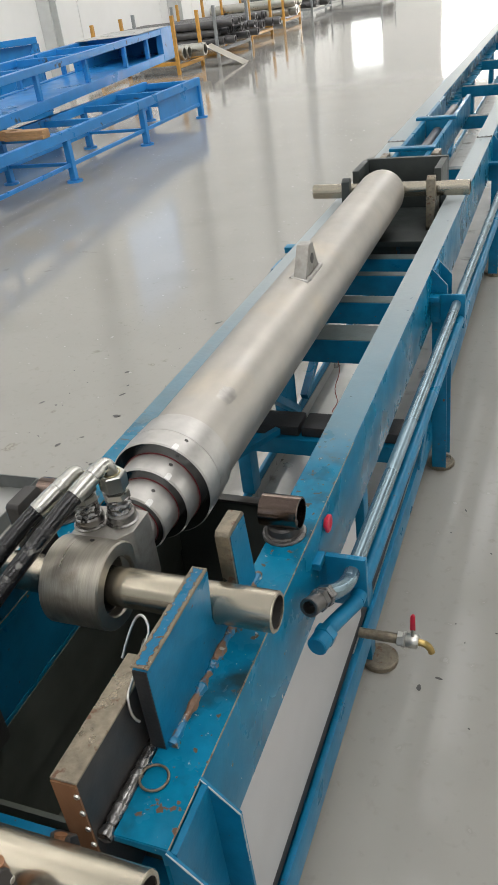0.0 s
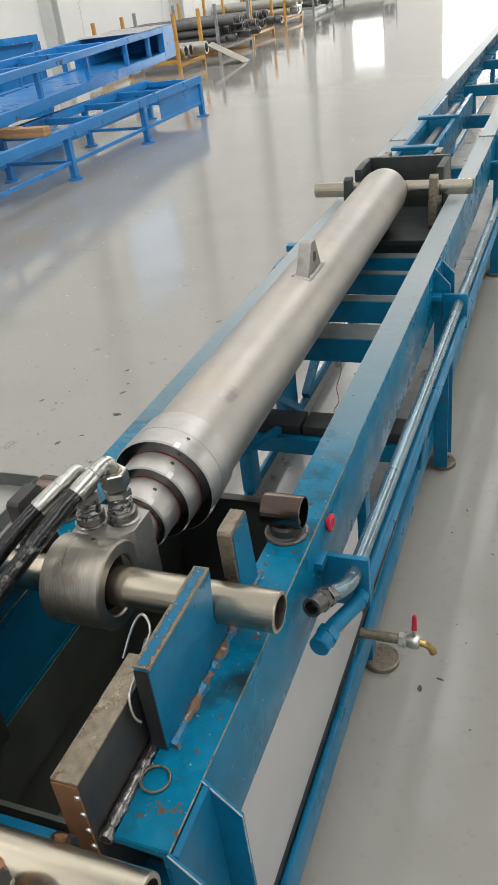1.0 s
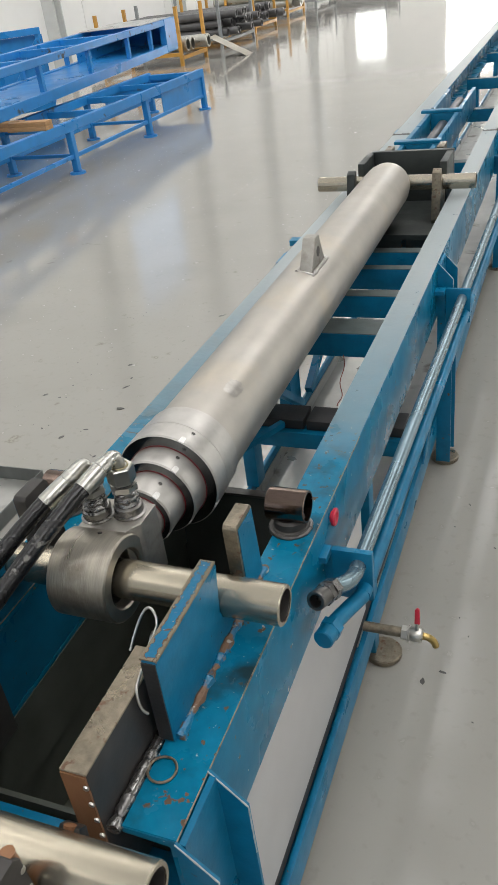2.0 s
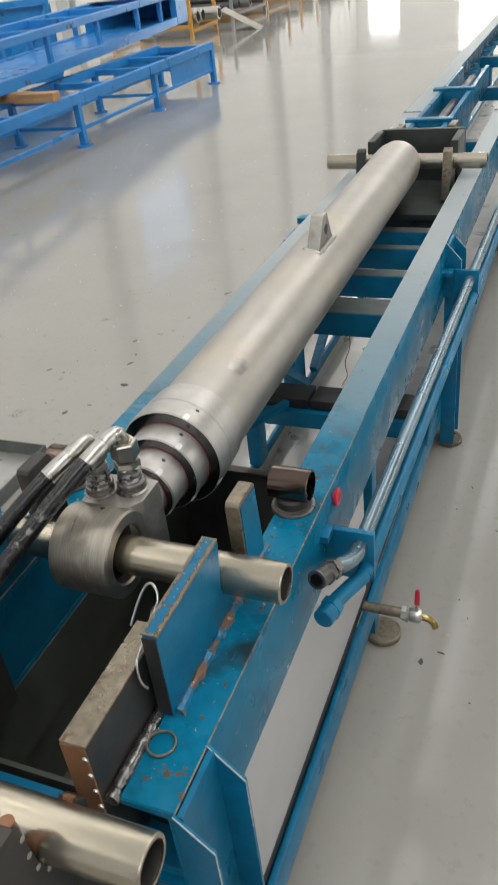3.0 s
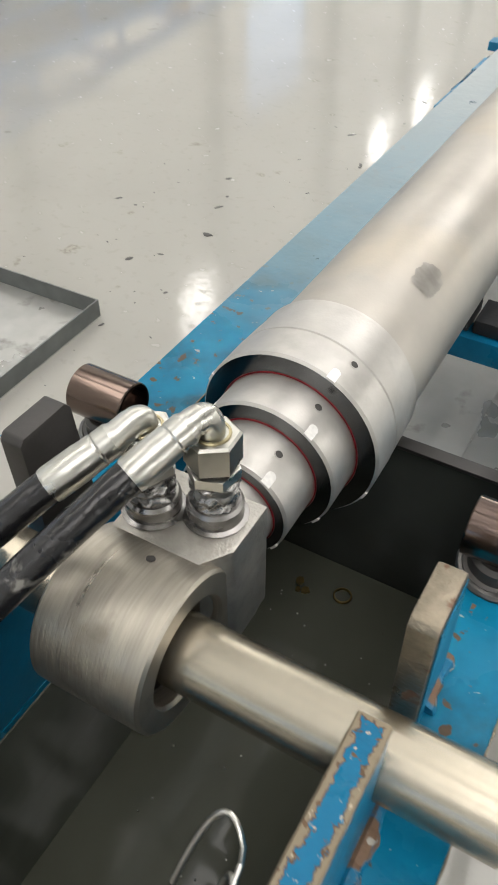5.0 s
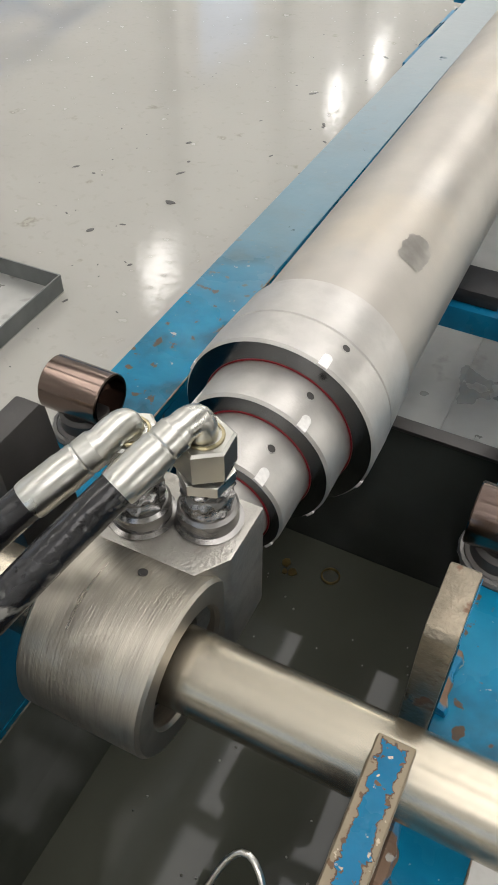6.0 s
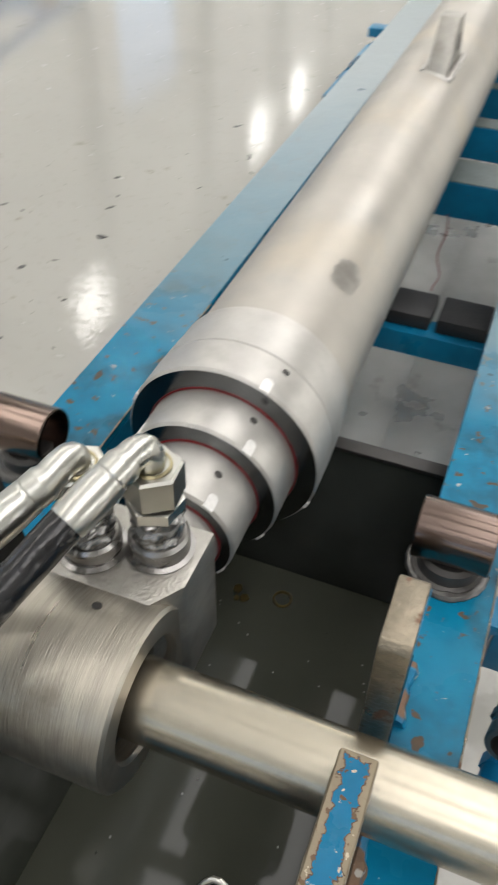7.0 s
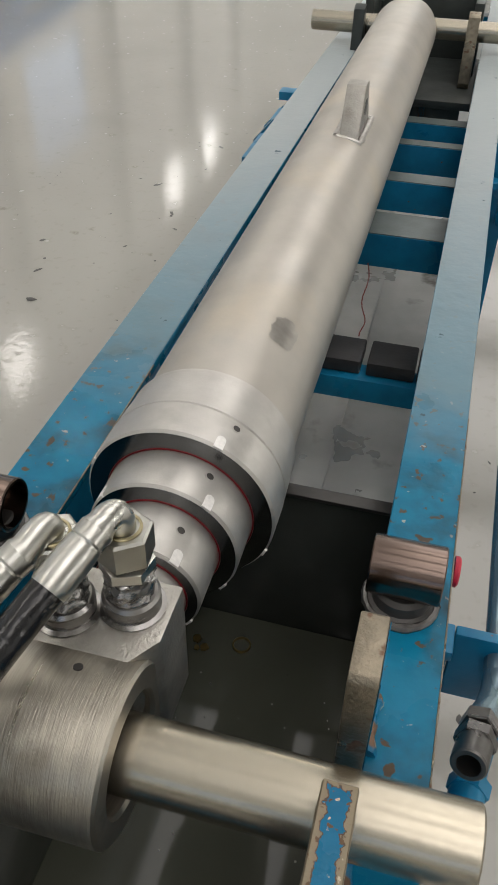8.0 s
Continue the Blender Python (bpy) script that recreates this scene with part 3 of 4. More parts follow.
def saddle(parent, x0, x1):
    """Two horns and the notch between them; worn bare along the top edge."""
    poly = [(-0.377, RT - 0.002), (-0.377, 0.832), (-0.370, 0.838), (-0.202, 0.838), (-0.196, 0.832), (-0.209, 0.76), (-0.203, 0.742), (-0.175, 0.7315), (-0.147, 0.742), (-0.14, 0.715), (-0.125, RT + 0.01), (-0.125, RT - 0.002)]
    part("horn", prism(poly, "x", x0, x1, 0.0012), blue, parent)
    part("worn_top", box(x0 - 0.0006, x1 + 0.0006, -0.3765, -0.1975, 0.8375, 0.8395, 0.0006, seg=1), worn_rims("scraped_saddle_top", x0, x1, -0.3765, -0.1975), parent, "top edge with scraped blue paint and bare steel")
    part("dark_end", box(x0 + 0.001, x1 - 0.001, -0.3785, -0.3765, RT + 0.004, 0.834), pad, parent, "black end face")
    for x in (x0, x1):
        part("worn_edge", bead([(x, -0.376, 0.8375), (x, -0.199, 0.8375)], 0.0013, 3, n=6, lumps=0.6), bare_edge, parent)
    part("far_horn", prism([(-0.122, RT - 0.002), (-0.126, 0.834), (-0.121, 0.840), (-0.070, 0.840), (-0.064, 0.833), (-0.052, RT - 0.002)], "x", x0 + 0.001, x1 + 0.002, 0.002), bare_edge if x1 > 0 else black_steel, parent, "bare steel stop block worn shiny")
    out = x1 if x1 > 0 else x0
    d = 0.0015 if x1 > 0 else -0.0015
    a, b = sorted((out + d + (0.001 if x1 > 0 else -0.001), out + d * 2.2))
    part("painted_side", prism([(-0.118, RT), (-0.121, 0.832), (-0.068, 0.832), (-0.057, RT)], "x", a, b), blue, parent)
    s = x1 + 0.003 if x1 > 0 else x0 - 0.003
    part("weld_seam", bead([(s, -0.372, RT + 0.001), (s, -0.12, RT + 0.001)], 0.0075, 5, lumps=1.3), seam_mat, parent)
    part("weld_seam", bead([(s, -0.10, RT + 0.002), (s, -0.045, RT + 0.002)], 0.008, 6, lumps=1.5), seam_mat, parent)


saddle(bench, 0.180, 0.2005)
saddle(bench, -0.172, -0.150)


def stop_plate(parent, x0, x1, flip):
    """A thick dark plate welded to the inner edge of the rail, with a flame-cut end."""
    part("stop_plate", box(x0, x1, -0.503, -0.322, 0.56, 0.793, 0.002), black_steel, parent, "dark mill-scale steel plate")
    part("plate_top", box(x0 - 0.0005, x1 + 0.0005, -0.504, -0.321, 0.7925, 0.7955, 0.001, seg=1), black_steel if flip else bare_edge, parent, "plate edge worn bare")
    part("plate_end", box(x0 + 0.001, x1 - 0.001, -0.5055, -0.5025, 0.56, 0.792), rust_face, parent, "reddish brown flame-cut plate end")
    for k in range(4):
        part("weld_spot", lathe([(-0.002, 0), (-0.002, 0.003), (0.0, 0.004), (0.002, 0.002), (0.002, 0)], (x1 - 0.002, -0.5065, 0.777 - 0.028 * k), "y", 8), zinc, parent)
    s = x1 + 0.004 if not flip else x0 - 0.004
    d = -0.004 if flip else 0.004
    part("weld_seam", bead([(s + d, -0.500, RT - 0.002), (s + d, -0.36, RT - 0.001)], 0.0080, 8, lumps=0.8, n=12), weld, parent)


stop_plate(bench, 0.138, 0.171, False)
stop_plate(bench, -0.145, -0.113, True)

# welded tube bushes on both rails
def bush(parent, x0, x1, y):
    xc = (x0 + x1) / 2
    part("bush_collar", lathe([(0, 0), (0, 0.031), (0.006, 0.031), (0.008, 0.0275), (0.020, 0.0270), (0.024, 0.023), (0.024, 0)], (xc, y, RT), "z", 40), black_steel, parent, "oily dark steel collar")
    part("bush", tube((x0, y, 0.745), (x1, y, 0.745), 0.0275, 0.0235, 48), tube_mat, parent, "heat-tinted steel tube bush")
    part("bush_weld", bead([(xc + 0.033 * math.cos(a), y + 0.033 * math.sin(a), RT + 0.002) for a in (i * math.pi / 10 for i in range(21))], 0.0045, 11, lumps=1.3), weld_dull, parent)


bush(bench, 0.178, 0.244, 0.062)
bush(bench, -0.234, -0.168, 0.038)

# red cap in the rail's web
cap = part("plug_cap", lathe([(0, 0), (0, 0.010), (0.004, 0.010), (0.005, 0.016), (0.009, 0.0165), (0.011, 0.014), (0.011, 0.009), (0.0095, 0.008), (0.0095, 0)], (RX1 - 0.001, 0.142, 0.668), "x", 28), red, bench, "red plastic plug cap")

# side tabs on the left rail
part("side_tab", box(LX0 - 0.03, LX0, 1.17, 1.43, 0.655, 0.668, 0.001), blue, bench)
part("side_tab", box(LX0 - 0.055, LX0, 1.60, 1.64, 0.655, 0.675, 0.001), blue, bench)

# end beam below the near pin
part("end_beam", box(-0.10, 0.245, Y0 + 0.01, Y0 + 0.06, 0.50, 0.56, 0.002), blue, bench)
part("end_beam", box(-0.20, 0.245, Y0 + 0.01, Y0 + 0.06, 0.36, 0.44, 0.002), black_steel, bench)
part("end_beam", box(-0.20, 0.245, Y0 + 0.01, Y0 + 0.04, 0.20, 0.27, 0.002), blue, bench)
# black sheet and dark box are added so the bench end stays dark
part("end_dark_sheet", box(-0.20, 0.245, Y0 + 0.062, Y0 + 0.068, 0.12, 0.50), pad, bench, "black sheet added to darken the bench end")
part("end_dark_box", box(-0.22, 0.165, -0.74, -0.50, 0.0, 0.582, 0.004), black_steel, bench, "dark box added at the bench end under the hook")

# ---- oil tank between the rails ----
tank = thing("oil_tank", (0, 0, 0), "grey sheet-steel oil tank below the bench, full of dark oil", "tank")
part("side_panel", box(0.243, 0.2505, Y0 + 0.10, 0.36, 0.247, RB - 0.001, 0.001), tank_grey, tank)
part("side_panel", box(-0.206, -0.199, Y0 + 0.10, 0.36, 0.247, RB - 0.001, 0.001), tank_grey, tank)
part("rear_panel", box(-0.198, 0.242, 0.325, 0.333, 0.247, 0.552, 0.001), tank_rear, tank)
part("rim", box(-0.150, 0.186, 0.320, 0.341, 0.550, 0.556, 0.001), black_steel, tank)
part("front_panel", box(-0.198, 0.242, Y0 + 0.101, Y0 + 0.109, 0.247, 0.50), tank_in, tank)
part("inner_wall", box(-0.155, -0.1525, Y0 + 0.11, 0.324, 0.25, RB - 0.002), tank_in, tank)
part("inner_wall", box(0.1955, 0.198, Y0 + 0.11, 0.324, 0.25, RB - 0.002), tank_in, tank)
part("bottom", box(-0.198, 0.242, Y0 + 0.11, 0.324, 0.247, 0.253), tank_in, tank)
# dark strip stands in for the shade seen through below the bench
part("skirt", box(0.235, 0.242, Y0 + 0.06, 1.32, 0.19, 0.325), pad, tank, "black strip for the shade under the bench")
oil_ob = part("oil_surface", box(-0.1520, 0.1950, Y0 + 0.11, 0.324, 0.254, 0.262), oil, None, smooth=0)
tagged(oil_ob, "still dark hydraulic oil in the tank", "oil")
rnd = random.Random(5)
bub = bmesh.new()
for k in range(38):
    c = (rnd.uniform(-0.10, 0.16), rnd.uniform(-0.32, 0.24), 0.2622)
    lathe([(0, rnd.uniform(0.0008, 0.0022)), (0.0012, 0.0008), (0.0014, 0)], c, "z", 6, bub)
tagged(part("oil_bubbles", bub, zinc), "tiny bubbles on the dark oil", "bubbles", kind="stuff")
ringo = part("floating_seal_ring", tube((-0.001, 0.269, 0.2625), (-0.001, 0.269, 0.2665), 0.0148, 0.0120, 28), brass, None)
tagged(ringo, "yellowish seal ring lying in the oil", "seal ring")
for c, s in (((-0.072, 0.262, 0.263), 0.008), ((-0.056, 0.250, 0.263), 0.007), ((-0.066, 0.246, 0.263), 0.005)):
    ob = part("yellow_scrap", prism([(c[0] + s * math.cos(a) * rnd.uniform(0.6, 1.2), c[1] + s * math.sin(a) * rnd.uniform(0.6, 1.2)) for a in (i * 1.05 for i in range(6))], "z", c[2], c[2] + 0.003), brass, None)
    tagged(ob, "scrap of yellow plastic floating in the oil", "scrap", "scraps in the oil")

# drip tray under the rest of the bench
tray = thing("drip_tray", (0, 0, 0), "long stained galvanised drip tray lying on the lower stringers", "tray")
part("tray_bottom", box(-0.20, 0.235, 0.36, 8.5, 0.121, 0.1235), galv, tray)
part("tray_lip", box(-0.20, -0.197, 0.40, 8.5, 0.124, 0.165), galv, tray)
part("tray_fold", box(0.02, 0.03, 0.40, 8.5, 0.124, 0.128), galv, tray)

# drain cock
valve = thing("drain_valve", (0.25, 0.335, 0.22), "steel drain pipe with a small ball valve and red lever", "valve")
part("drain_pipe", tube((0.0, 0, 0), (0.085, 0, 0), 0.0115, 0.009, 24), bare_edge, valve)
vb = hexagon((0.085, 0, 0), 0.0165, 0, 0.018, axis=(1, 0, 0))
lathe([(0.018, 0), (0.018, 0.014), (0.026, 0.016), (0.040, 0.016), (0.046, 0.013), (0.046, 0)], (0.085, 0, 0), "x", 20, vb)
part("valve_body", vb, zinc, valve)
part("spout", sweep(arc_points((0.128, 0, 0), (0.155, 0, 0.0), (0.158, 0, -0.024)), 0.008, 12), brass, valve, "brass outlet spout")
lev = sweep([(0.118, 0, 0.014), (0.118, 0.002, 0.026), (0.120, 0.004, 0.032)], 0.004, 8)
part("stem", lev, zinc, valve)
part("lever", prism([(0.112, 0.030), (0.124, 0.030), (0.1235, 0.070), (0.1185, 0.076), (0.1135, 0.070)], "y", 0.0, 0.006, 0.002), red, valve, "red plastic-coated lever")
part("wire_tie", sweep([(0.10 + 0.003 * math.sin(i), 0.018 * math.cos(i * 0.7), 0.018 * math.sin(i * 0.7)) for i in range(20)], 0.001, 6), wire_mat, valve)

# ---- pressure pipes along the side ----
def py(y):
    return 0.316 + 0.011 * y, 0.621 - 0.012 * y


boss_steel = material("blackened_fitting_steel", (0.13, 0.125, 0.12), 0.28, 0.9, vary=0.3, grain=70, rough_vary=0.12)
pipes = thing("pressure_pipes", (0, 0, 0), "two hydraulic pipes clamped along the side of the bench", "pipe")
pts = [(py(y)[0], y, py(y)[1]) for y in (0.06, 0.8, 1.6, 2.6, 4.0, 6.0, 8.0)]
part("steel_pipe", sweep(pts, 0.0135, 20), pipe_grey, pipes, "shiny bare steel pipe")
pts = [(py(y)[0] + 0.010, y, py(y)[1] - 0.047) for y in (0.06, 0.8, 1.6, 2.6, 4.0, 6.0, 8.0)]
part("blue_pipe", sweep(pts, 0.0135, 20), blue, pipes, "blue painted pipe")
for y in (0.085, 1.30, 3.0, 5.0):
    x, z = py(y)
    part("clamp_plate", box(x - 0.046, x + 0.024, y - 0.006, y + 0.006, z - 0.075, z + 0.028, 0.002), blue, pipes)
    part("clamp_arm", box(RX1 - 0.001, x - 0.047, y - 0.03, y + 0.006, z + 0.014, z + 0.028, 0.002), blue, pipes)
    part("clamp_arm", box(RX1 - 0.001, x - 0.047, y + 0.000, y + 0.006, z - 0.06, z + 0.013, 0.001), blue, pipes)
x, z = py(0.06)
e0, e1 = Vector((0.301, -0.004, 0.645)), Vector((0.2885, -0.066, 0.668))
d = (e1 - e0).normalized()
part("pipe_bend", sweep([(x, 0.06, z), (x - 0.003, 0.035, z + 0.006), (x - 0.009, 0.012, z + 0.016), e0, e0 + d * 0.012], 0.0135, 20), pipe_grey, pipes)
part("union_nut", hexagon(e0, 0.0180, 0.006, 0.022, 0.3, d), boss_steel, pipes)
part("union_nut", hexagon(e0, 0.0185, 0.028, 0.042, 0.1, d), boss_steel, pipes)
part("open_end", tube(e0 + d * 0.040, e1 + d * 0.002, 0.0158, 0.0105, 32), boss_steel, pipes, "open threaded pipe end")
p0, p1 = Vector((0.305, -0.022, 0.590)), Vector((0.296, -0.074, 0.594))
d = (p1 - p0).normalized()
part("stub", sweep([(x + 0.010, 0.06, z - 0.047), (x - 0.002, 0.02, z - 0.040), p0, p0 + d * 0.016], 0.0135, 20), blue, pipes)
part("blue_nut", hexagon(p0, 0.0195, 0.014, 0.030, 0.2, d), blue, pipes)
part("blind_plug", rod(p0 + d * 0.028, p1, 0.0165, 28, None, 0.002), blue, pipes, "blue painted blind plug")

# ---- hydraulic cylinder under test ----
cyl = thing("hydraulic_cylinder", (CX, 0, AXZ), "large bare steel hydraulic cylinder lying pinned in the bench", "hydraulic cylinder")
cyl.rotation_euler = (-0.0038, 0, 0.0085)
O = (0, 0, 0)
part("barrel", lathe([(0.150, 0.0), (0.150, 0.080), (0.168, 0.0825), (0.182, 0.0846), (1.940, 0.0846), (1.980, 0.080), (2.000, 0.068), (2.003, 0)], O, "y", 96), barrel_mat, cyl)


def head_ring(name, y0, y1, r, ri, taper, label):
    """A turned gland ring with a chamfered nose and a dark bored face."""
    prof = [(y0 + 0.010, 0.0), (y0 + 0.010, ri), (y0, ri + 0.001), (y0, r - 0.0025), (y0 + 0.0025, r), (y1 - taper, r), (y1, r - taper * 0.7), (y1, 0.0)]
    ob = part(name, lathe(prof, O, "y", 96), steel, cyl, label)
    return ob


g3 = head_ring("cylinder_head", 0.066, 0.109, 0.0928, 0.0725, 0.0004, "turned steel cylinder head ring")
part("head_shoulder", lathe([(0.1086, 0.0), (0.1086, 0.0905), (0.1104, 0.0905), (0.1122, 0.0924), (0.140, 0.0914), (0.163, 0.0896), (0.1650, 0.0902), (0.1682, 0.0902), (0.1720, 0.0862), (0.1740, 0.0862), (0.1750, 0.0)], O, "y", 96), steel, g3, "tapered rear shoulder of the head")
g2 = head_ring("gland_ring", 0.018, 0.078, 0.0712, 0.0545, 0.0015, "turned steel gland ring")
g1 = head_ring("gland_ring", -0.0365, 0.030, 0.0530, 0.0420, 0.0015, "turned steel gland ring")
part("collar", lathe([(-0.085, 0), (-0.085, 0.0405), (-0.026, 0.0405), (-0.026, 0)], O, "y", 64), steel, cyl, "rod end collar")
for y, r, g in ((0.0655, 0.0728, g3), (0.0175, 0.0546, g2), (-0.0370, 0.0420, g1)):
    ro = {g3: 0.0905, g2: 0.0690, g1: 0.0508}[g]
    # the dark tone puts the pit's mirror image into the face colour
    part("ring_face", lathe([(-0.0002, r + 0.0006), (-0.0005, r + 0.0008), (-0.0005, ro), (-0.0002, ro)], (0, y + 0.0004, 0), "y", 96), face_mat, g, "front face coloured dark for the pit it mirrors")
    part("seal", lathe([(0.0, r - 0.0010), (-0.0010, r - 0.0007), (-0.0010, r - 0.0001), (0.0, r + 0.0001), (0.001, r)], (0, y, 0), "y", 72), red_seal, g, "thin red wiper seal")
for y, r, g in ((0.066, 0.0928, g3), (0.018, 0.0712, g2), (-0.0365, 0.0530, g1)):
    for a in (60, 150, 240, 330):
        u = radians(a + (5 if r > 0.09 else -7))
        p = Vector((r * math.cos(u), y + 0.0085, r * math.sin(u)))
        q = Vector((math.cos(u), 0, math.sin(u)))
        e = q.cross(Vector((0, 1, 0)))
        sl = bmesh.new()
        outline = [(-0.0046, -0.0088), (0.0046, -0.0088)] + [(0.0046 * math.cos(b), 0.0025 + 0.0046 * math.sin(b)) for b in (i * math.pi / 10 for i in range(11))]
        low = [sl.verts.new(p + e * a - q * 0.007 + Vector((0, h, 0))) for a, h in outline]
        high = [sl.verts.new(p + e * a + q * (0.0004 - a * a / (2 * r)) + Vector((0, h, 0))) for a, h in outline]
        sl.faces.new(low)
        sl.faces.new(high)
        for i in range(len(low)):
            j = (i + 1) % len(low)
            sl.faces.new((low[i], low[j], high[j], high[i]))
        part("spanner_slot", sl, slot_mat, g, "milled spanner slot", smooth=0)
    u = radians(62)
    p = Vector((r * math.cos(u - 0.12 + 0.08), y + 0.034, r * math.sin(u - 0.12 + 0.08)))
    q = Vector((p.x, 0, p.z)).normalized()
    part("set_screw", tube(p - q * 0.003, p + q * 0.0005, 0.0046, 0.0036, 18), steel, g)
    part("set_screw_socket", rod(p - q * 0.003, p + q * 0.0003, 0.0037, 14), black_steel, g)
# lifting lug on the barrel
lug = prism([(0.866, 0.078), (0.915, 0.150), (0.948, 0.150), (0.985, 0.078)], "x", 0.004, 0.036, 0.002)
lg = part("lifting_lug", lug, lug_mat, cyl, "welded steel lifting lug")
part("lug_weld", bead([(0.000, 0.862, 0.0835), (0.040, 0.862, 0.0755), (0.041, 0.988, 0.0750), (0.000, 0.988, 0.0840), (0.000, 0.862, 0.0835)], 0.005, 2), steel, lg)
part("lug_eye", rod((0.0355, 0.932, 0.112), (0.0368, 0.932, 0.112), 0.013, 20), black_steel, lg)
# dark oily patch on the barrel
pb = bmesh.new()
rnd = random.Random(8)
outline = []
for k in range(64):
    a = 2 * math.pi * k / 64
    s = 1 + 0.30 * noise.noise((math.cos(a) * 2.2, math.sin(a) * 2.2, 5.0)) + 0.12 * noise.noise((math.cos(a) * 8, math.sin(a) * 8, 1.0))
    outline.append((0.017 * math.cos(a) * s, 0.026 * math.sin(a) * s))
ctr = pb.verts.new((0.0853 * math.sin(0.62), 0.285, 0.0853 * math.cos(0.62)))
rim = []
for u, v in outline:
    th = 0.62 + u / 0.0848
    rim.append(pb.verts.new((0.0853 * math.sin(th), 0.285 + v, 0.0853 * math.cos(th))))
for k in range(len(rim)):
    pb.faces.new((ctr, rim[k], rim[(k + 1) % len(rim)]))
patch_mat = material("oil_wet_patch", (0.39, 0.37, 0.34), 0.30, 0.78, vary=0.3, grain=60, bump=0.0, bump_scale=90)
part("oil_patch", pb, patch_mat, cyl, "wet oil patch on the barrel")

# rod eye with port block
eye = part("rod_eye", lathe([(-0.046, 0.046), (-0.046, 0.0630), (-0.0435, 0.0655), (0.0475, 0.0655), (0.050, 0.0630), (0.050, 0.046), (0.047, 0.044), (-0.043, 0.044)], (-0.003, -0.177, 0.0), "x", 80, closed=True), eye_mat, cyl, "machined rod eye with turning marks")
part("bearing_liner", tube((-0.045, -0.177, 0.0), (0.030, -0.177, 0.0), 0.0445, 0.0400, 48), black_steel, eye)
part("grease_hole", rod((0.006, -0.160, 0.0590), (0.006, -0.1585, 0.0640), 0.0035, 12), black_steel, eye)
bp = bmesh.new()
top = [(-0.044, -0.142), (0.034, -0.142), (0.051, -0.118), (0.051, -0.066), (-0.046, -0.066)]
prism(top, "z", -0.063, 0.055, 0.0025, bp)
blk = part("port_block", bp, lug_mat, cyl, "milled steel port block")
part("block_foot", prism([(-0.044, -0.14), (0.046, -0.118), (0.046, -0.07), (-0.044, -0.07)], "z", -0.080, -0.062, 0.002), lug_mat, blk)


yellow_zinc = material("yellow_passivated_zinc", (0.40, 0.35, 0.22), 0.32, 1.0, vary=0.2, grain=80)
boss_mat = material("turned_boss_steel", (0.27, 0.26, 0.25), 0.28, 0.95, vary=0.2, grain=60, rough_vary=0.1, stretch=(1, 1, 5))


def port(px, py_, top, turn):
    """Weld-on stub, lock nut, swivel nut and bent hose tail."""
    z = 0.055
    st = part("weld_boss", lathe([(0, 0), (0, 0.0250), (0.0015, 0.0258), (0.003, 0.0222), (0.015, 0.0222), (0.018, 0.0200), (0.018, 0)], (px, py_, z), "z", 40), boss_mat, blk, "turned weld boss")
    prof = [(0.016, 0)] + [(0.016 + 0.0013 * k, 0.0168 + 0.0016 * math.sin(k * 0.75)) for k in range(21)] + [(0.043, 0)]
    ring = lathe(prof, (px, py_, z), "z", 40)
    for v in ring.verts:
        w = Vector((v.co.x - px, v.co.y - py_, 0))
        if w.length > 0.005:
            v.co += w.normalized() * 0.0032 * (noise.noise(v.co * 170) + 0.5 * noise.noise(v.co * 380))
    part("weld_ring", ring, weld, st, "shiny lumpy weld", smooth=60)
    part("lock_nut", hexagon((px, py_, z), 0.0205, 0.043, 0.053, turn), zinc, st)
    part("thread", rod((px, py_, z + 0.052), (px, py_, z + 0.059), 0.0150, 24), black_steel, st)
    part("swivel_nut", hexagon((px, py_, z), 0.0215, 0.057, 0.084, turn + 0.25), zinc, st)
    part("collar_ring", tube((px, py_, z + 0.0835), (px, py_, z + 0.0855), 0.0140, 0.0118, 28), yellow_zinc, st, "yellowish zinc collar")
    return Vector((px, py_, z + 0.084))


pa = port(0.0195, -0.0925, 0.12, 0.35)
pb_ = port(-0.0255, -0.110, 0.12, 0.1)


def hose(name, base, mid, tail, far, label):
    """Bent tail, crimped ferrule and rubber hose."""
    h = thing(name, (0, 0, 0), label, "hose", "hoses on the cylinder")
    a = base + Vector((CX, 0, AXZ - 0.0))
    m, t, f_ = Vector(mid), Vector(tail), Vector(far)
    rise = Vector((a.x, a.y + 0.001, m.z + 0.008))
    pts = [a - Vector((0, 0, 0.012)), a] + arc_points(a + Vector((0, 0, 0.002)), rise, m, 10)
    part("bent_tail", sweep(pts, 0.0106, 24), zinc, h, "bent zinc-plated tail")
    dd = (t - m).normalized()
    L = (t - m).length
    fer = bmesh.new()
    segs = [(-0.004, 0.0112), (0.0, 0.0128), (0.002, 0.0140), (0.012, 0.0140), (0.0135, 0.0132), (0.015, 0.0142), (L * 0.45, 0.0146), (L * 0.47, 0.0150), (L - 0.003, 0.0152), (L, 0.0146)]
    sweep([m + dd * s for s, _ in segs], [r * 0.90 for _, r in segs], 28, fer)
    part("ferrule", fer, zinc, h, "crimped zinc-plated ferrule", smooth=20)
    hp = arc_points(t - dd * 0.012, t + dd * 0.12, f_, 14)
    part("rubber_hose", sweep(hp, 0.0127, 24), rubber, h, "oily black rubber hose with worn cover")
    return h


hose("hydraulic_hose", pa, (0.006, -0.109, 0.915), (-0.013, -0.153, 0.896), (-0.14, -0.42, 0.72), "black rubber hydraulic hose with bent zinc-plated tail on the rod eye")
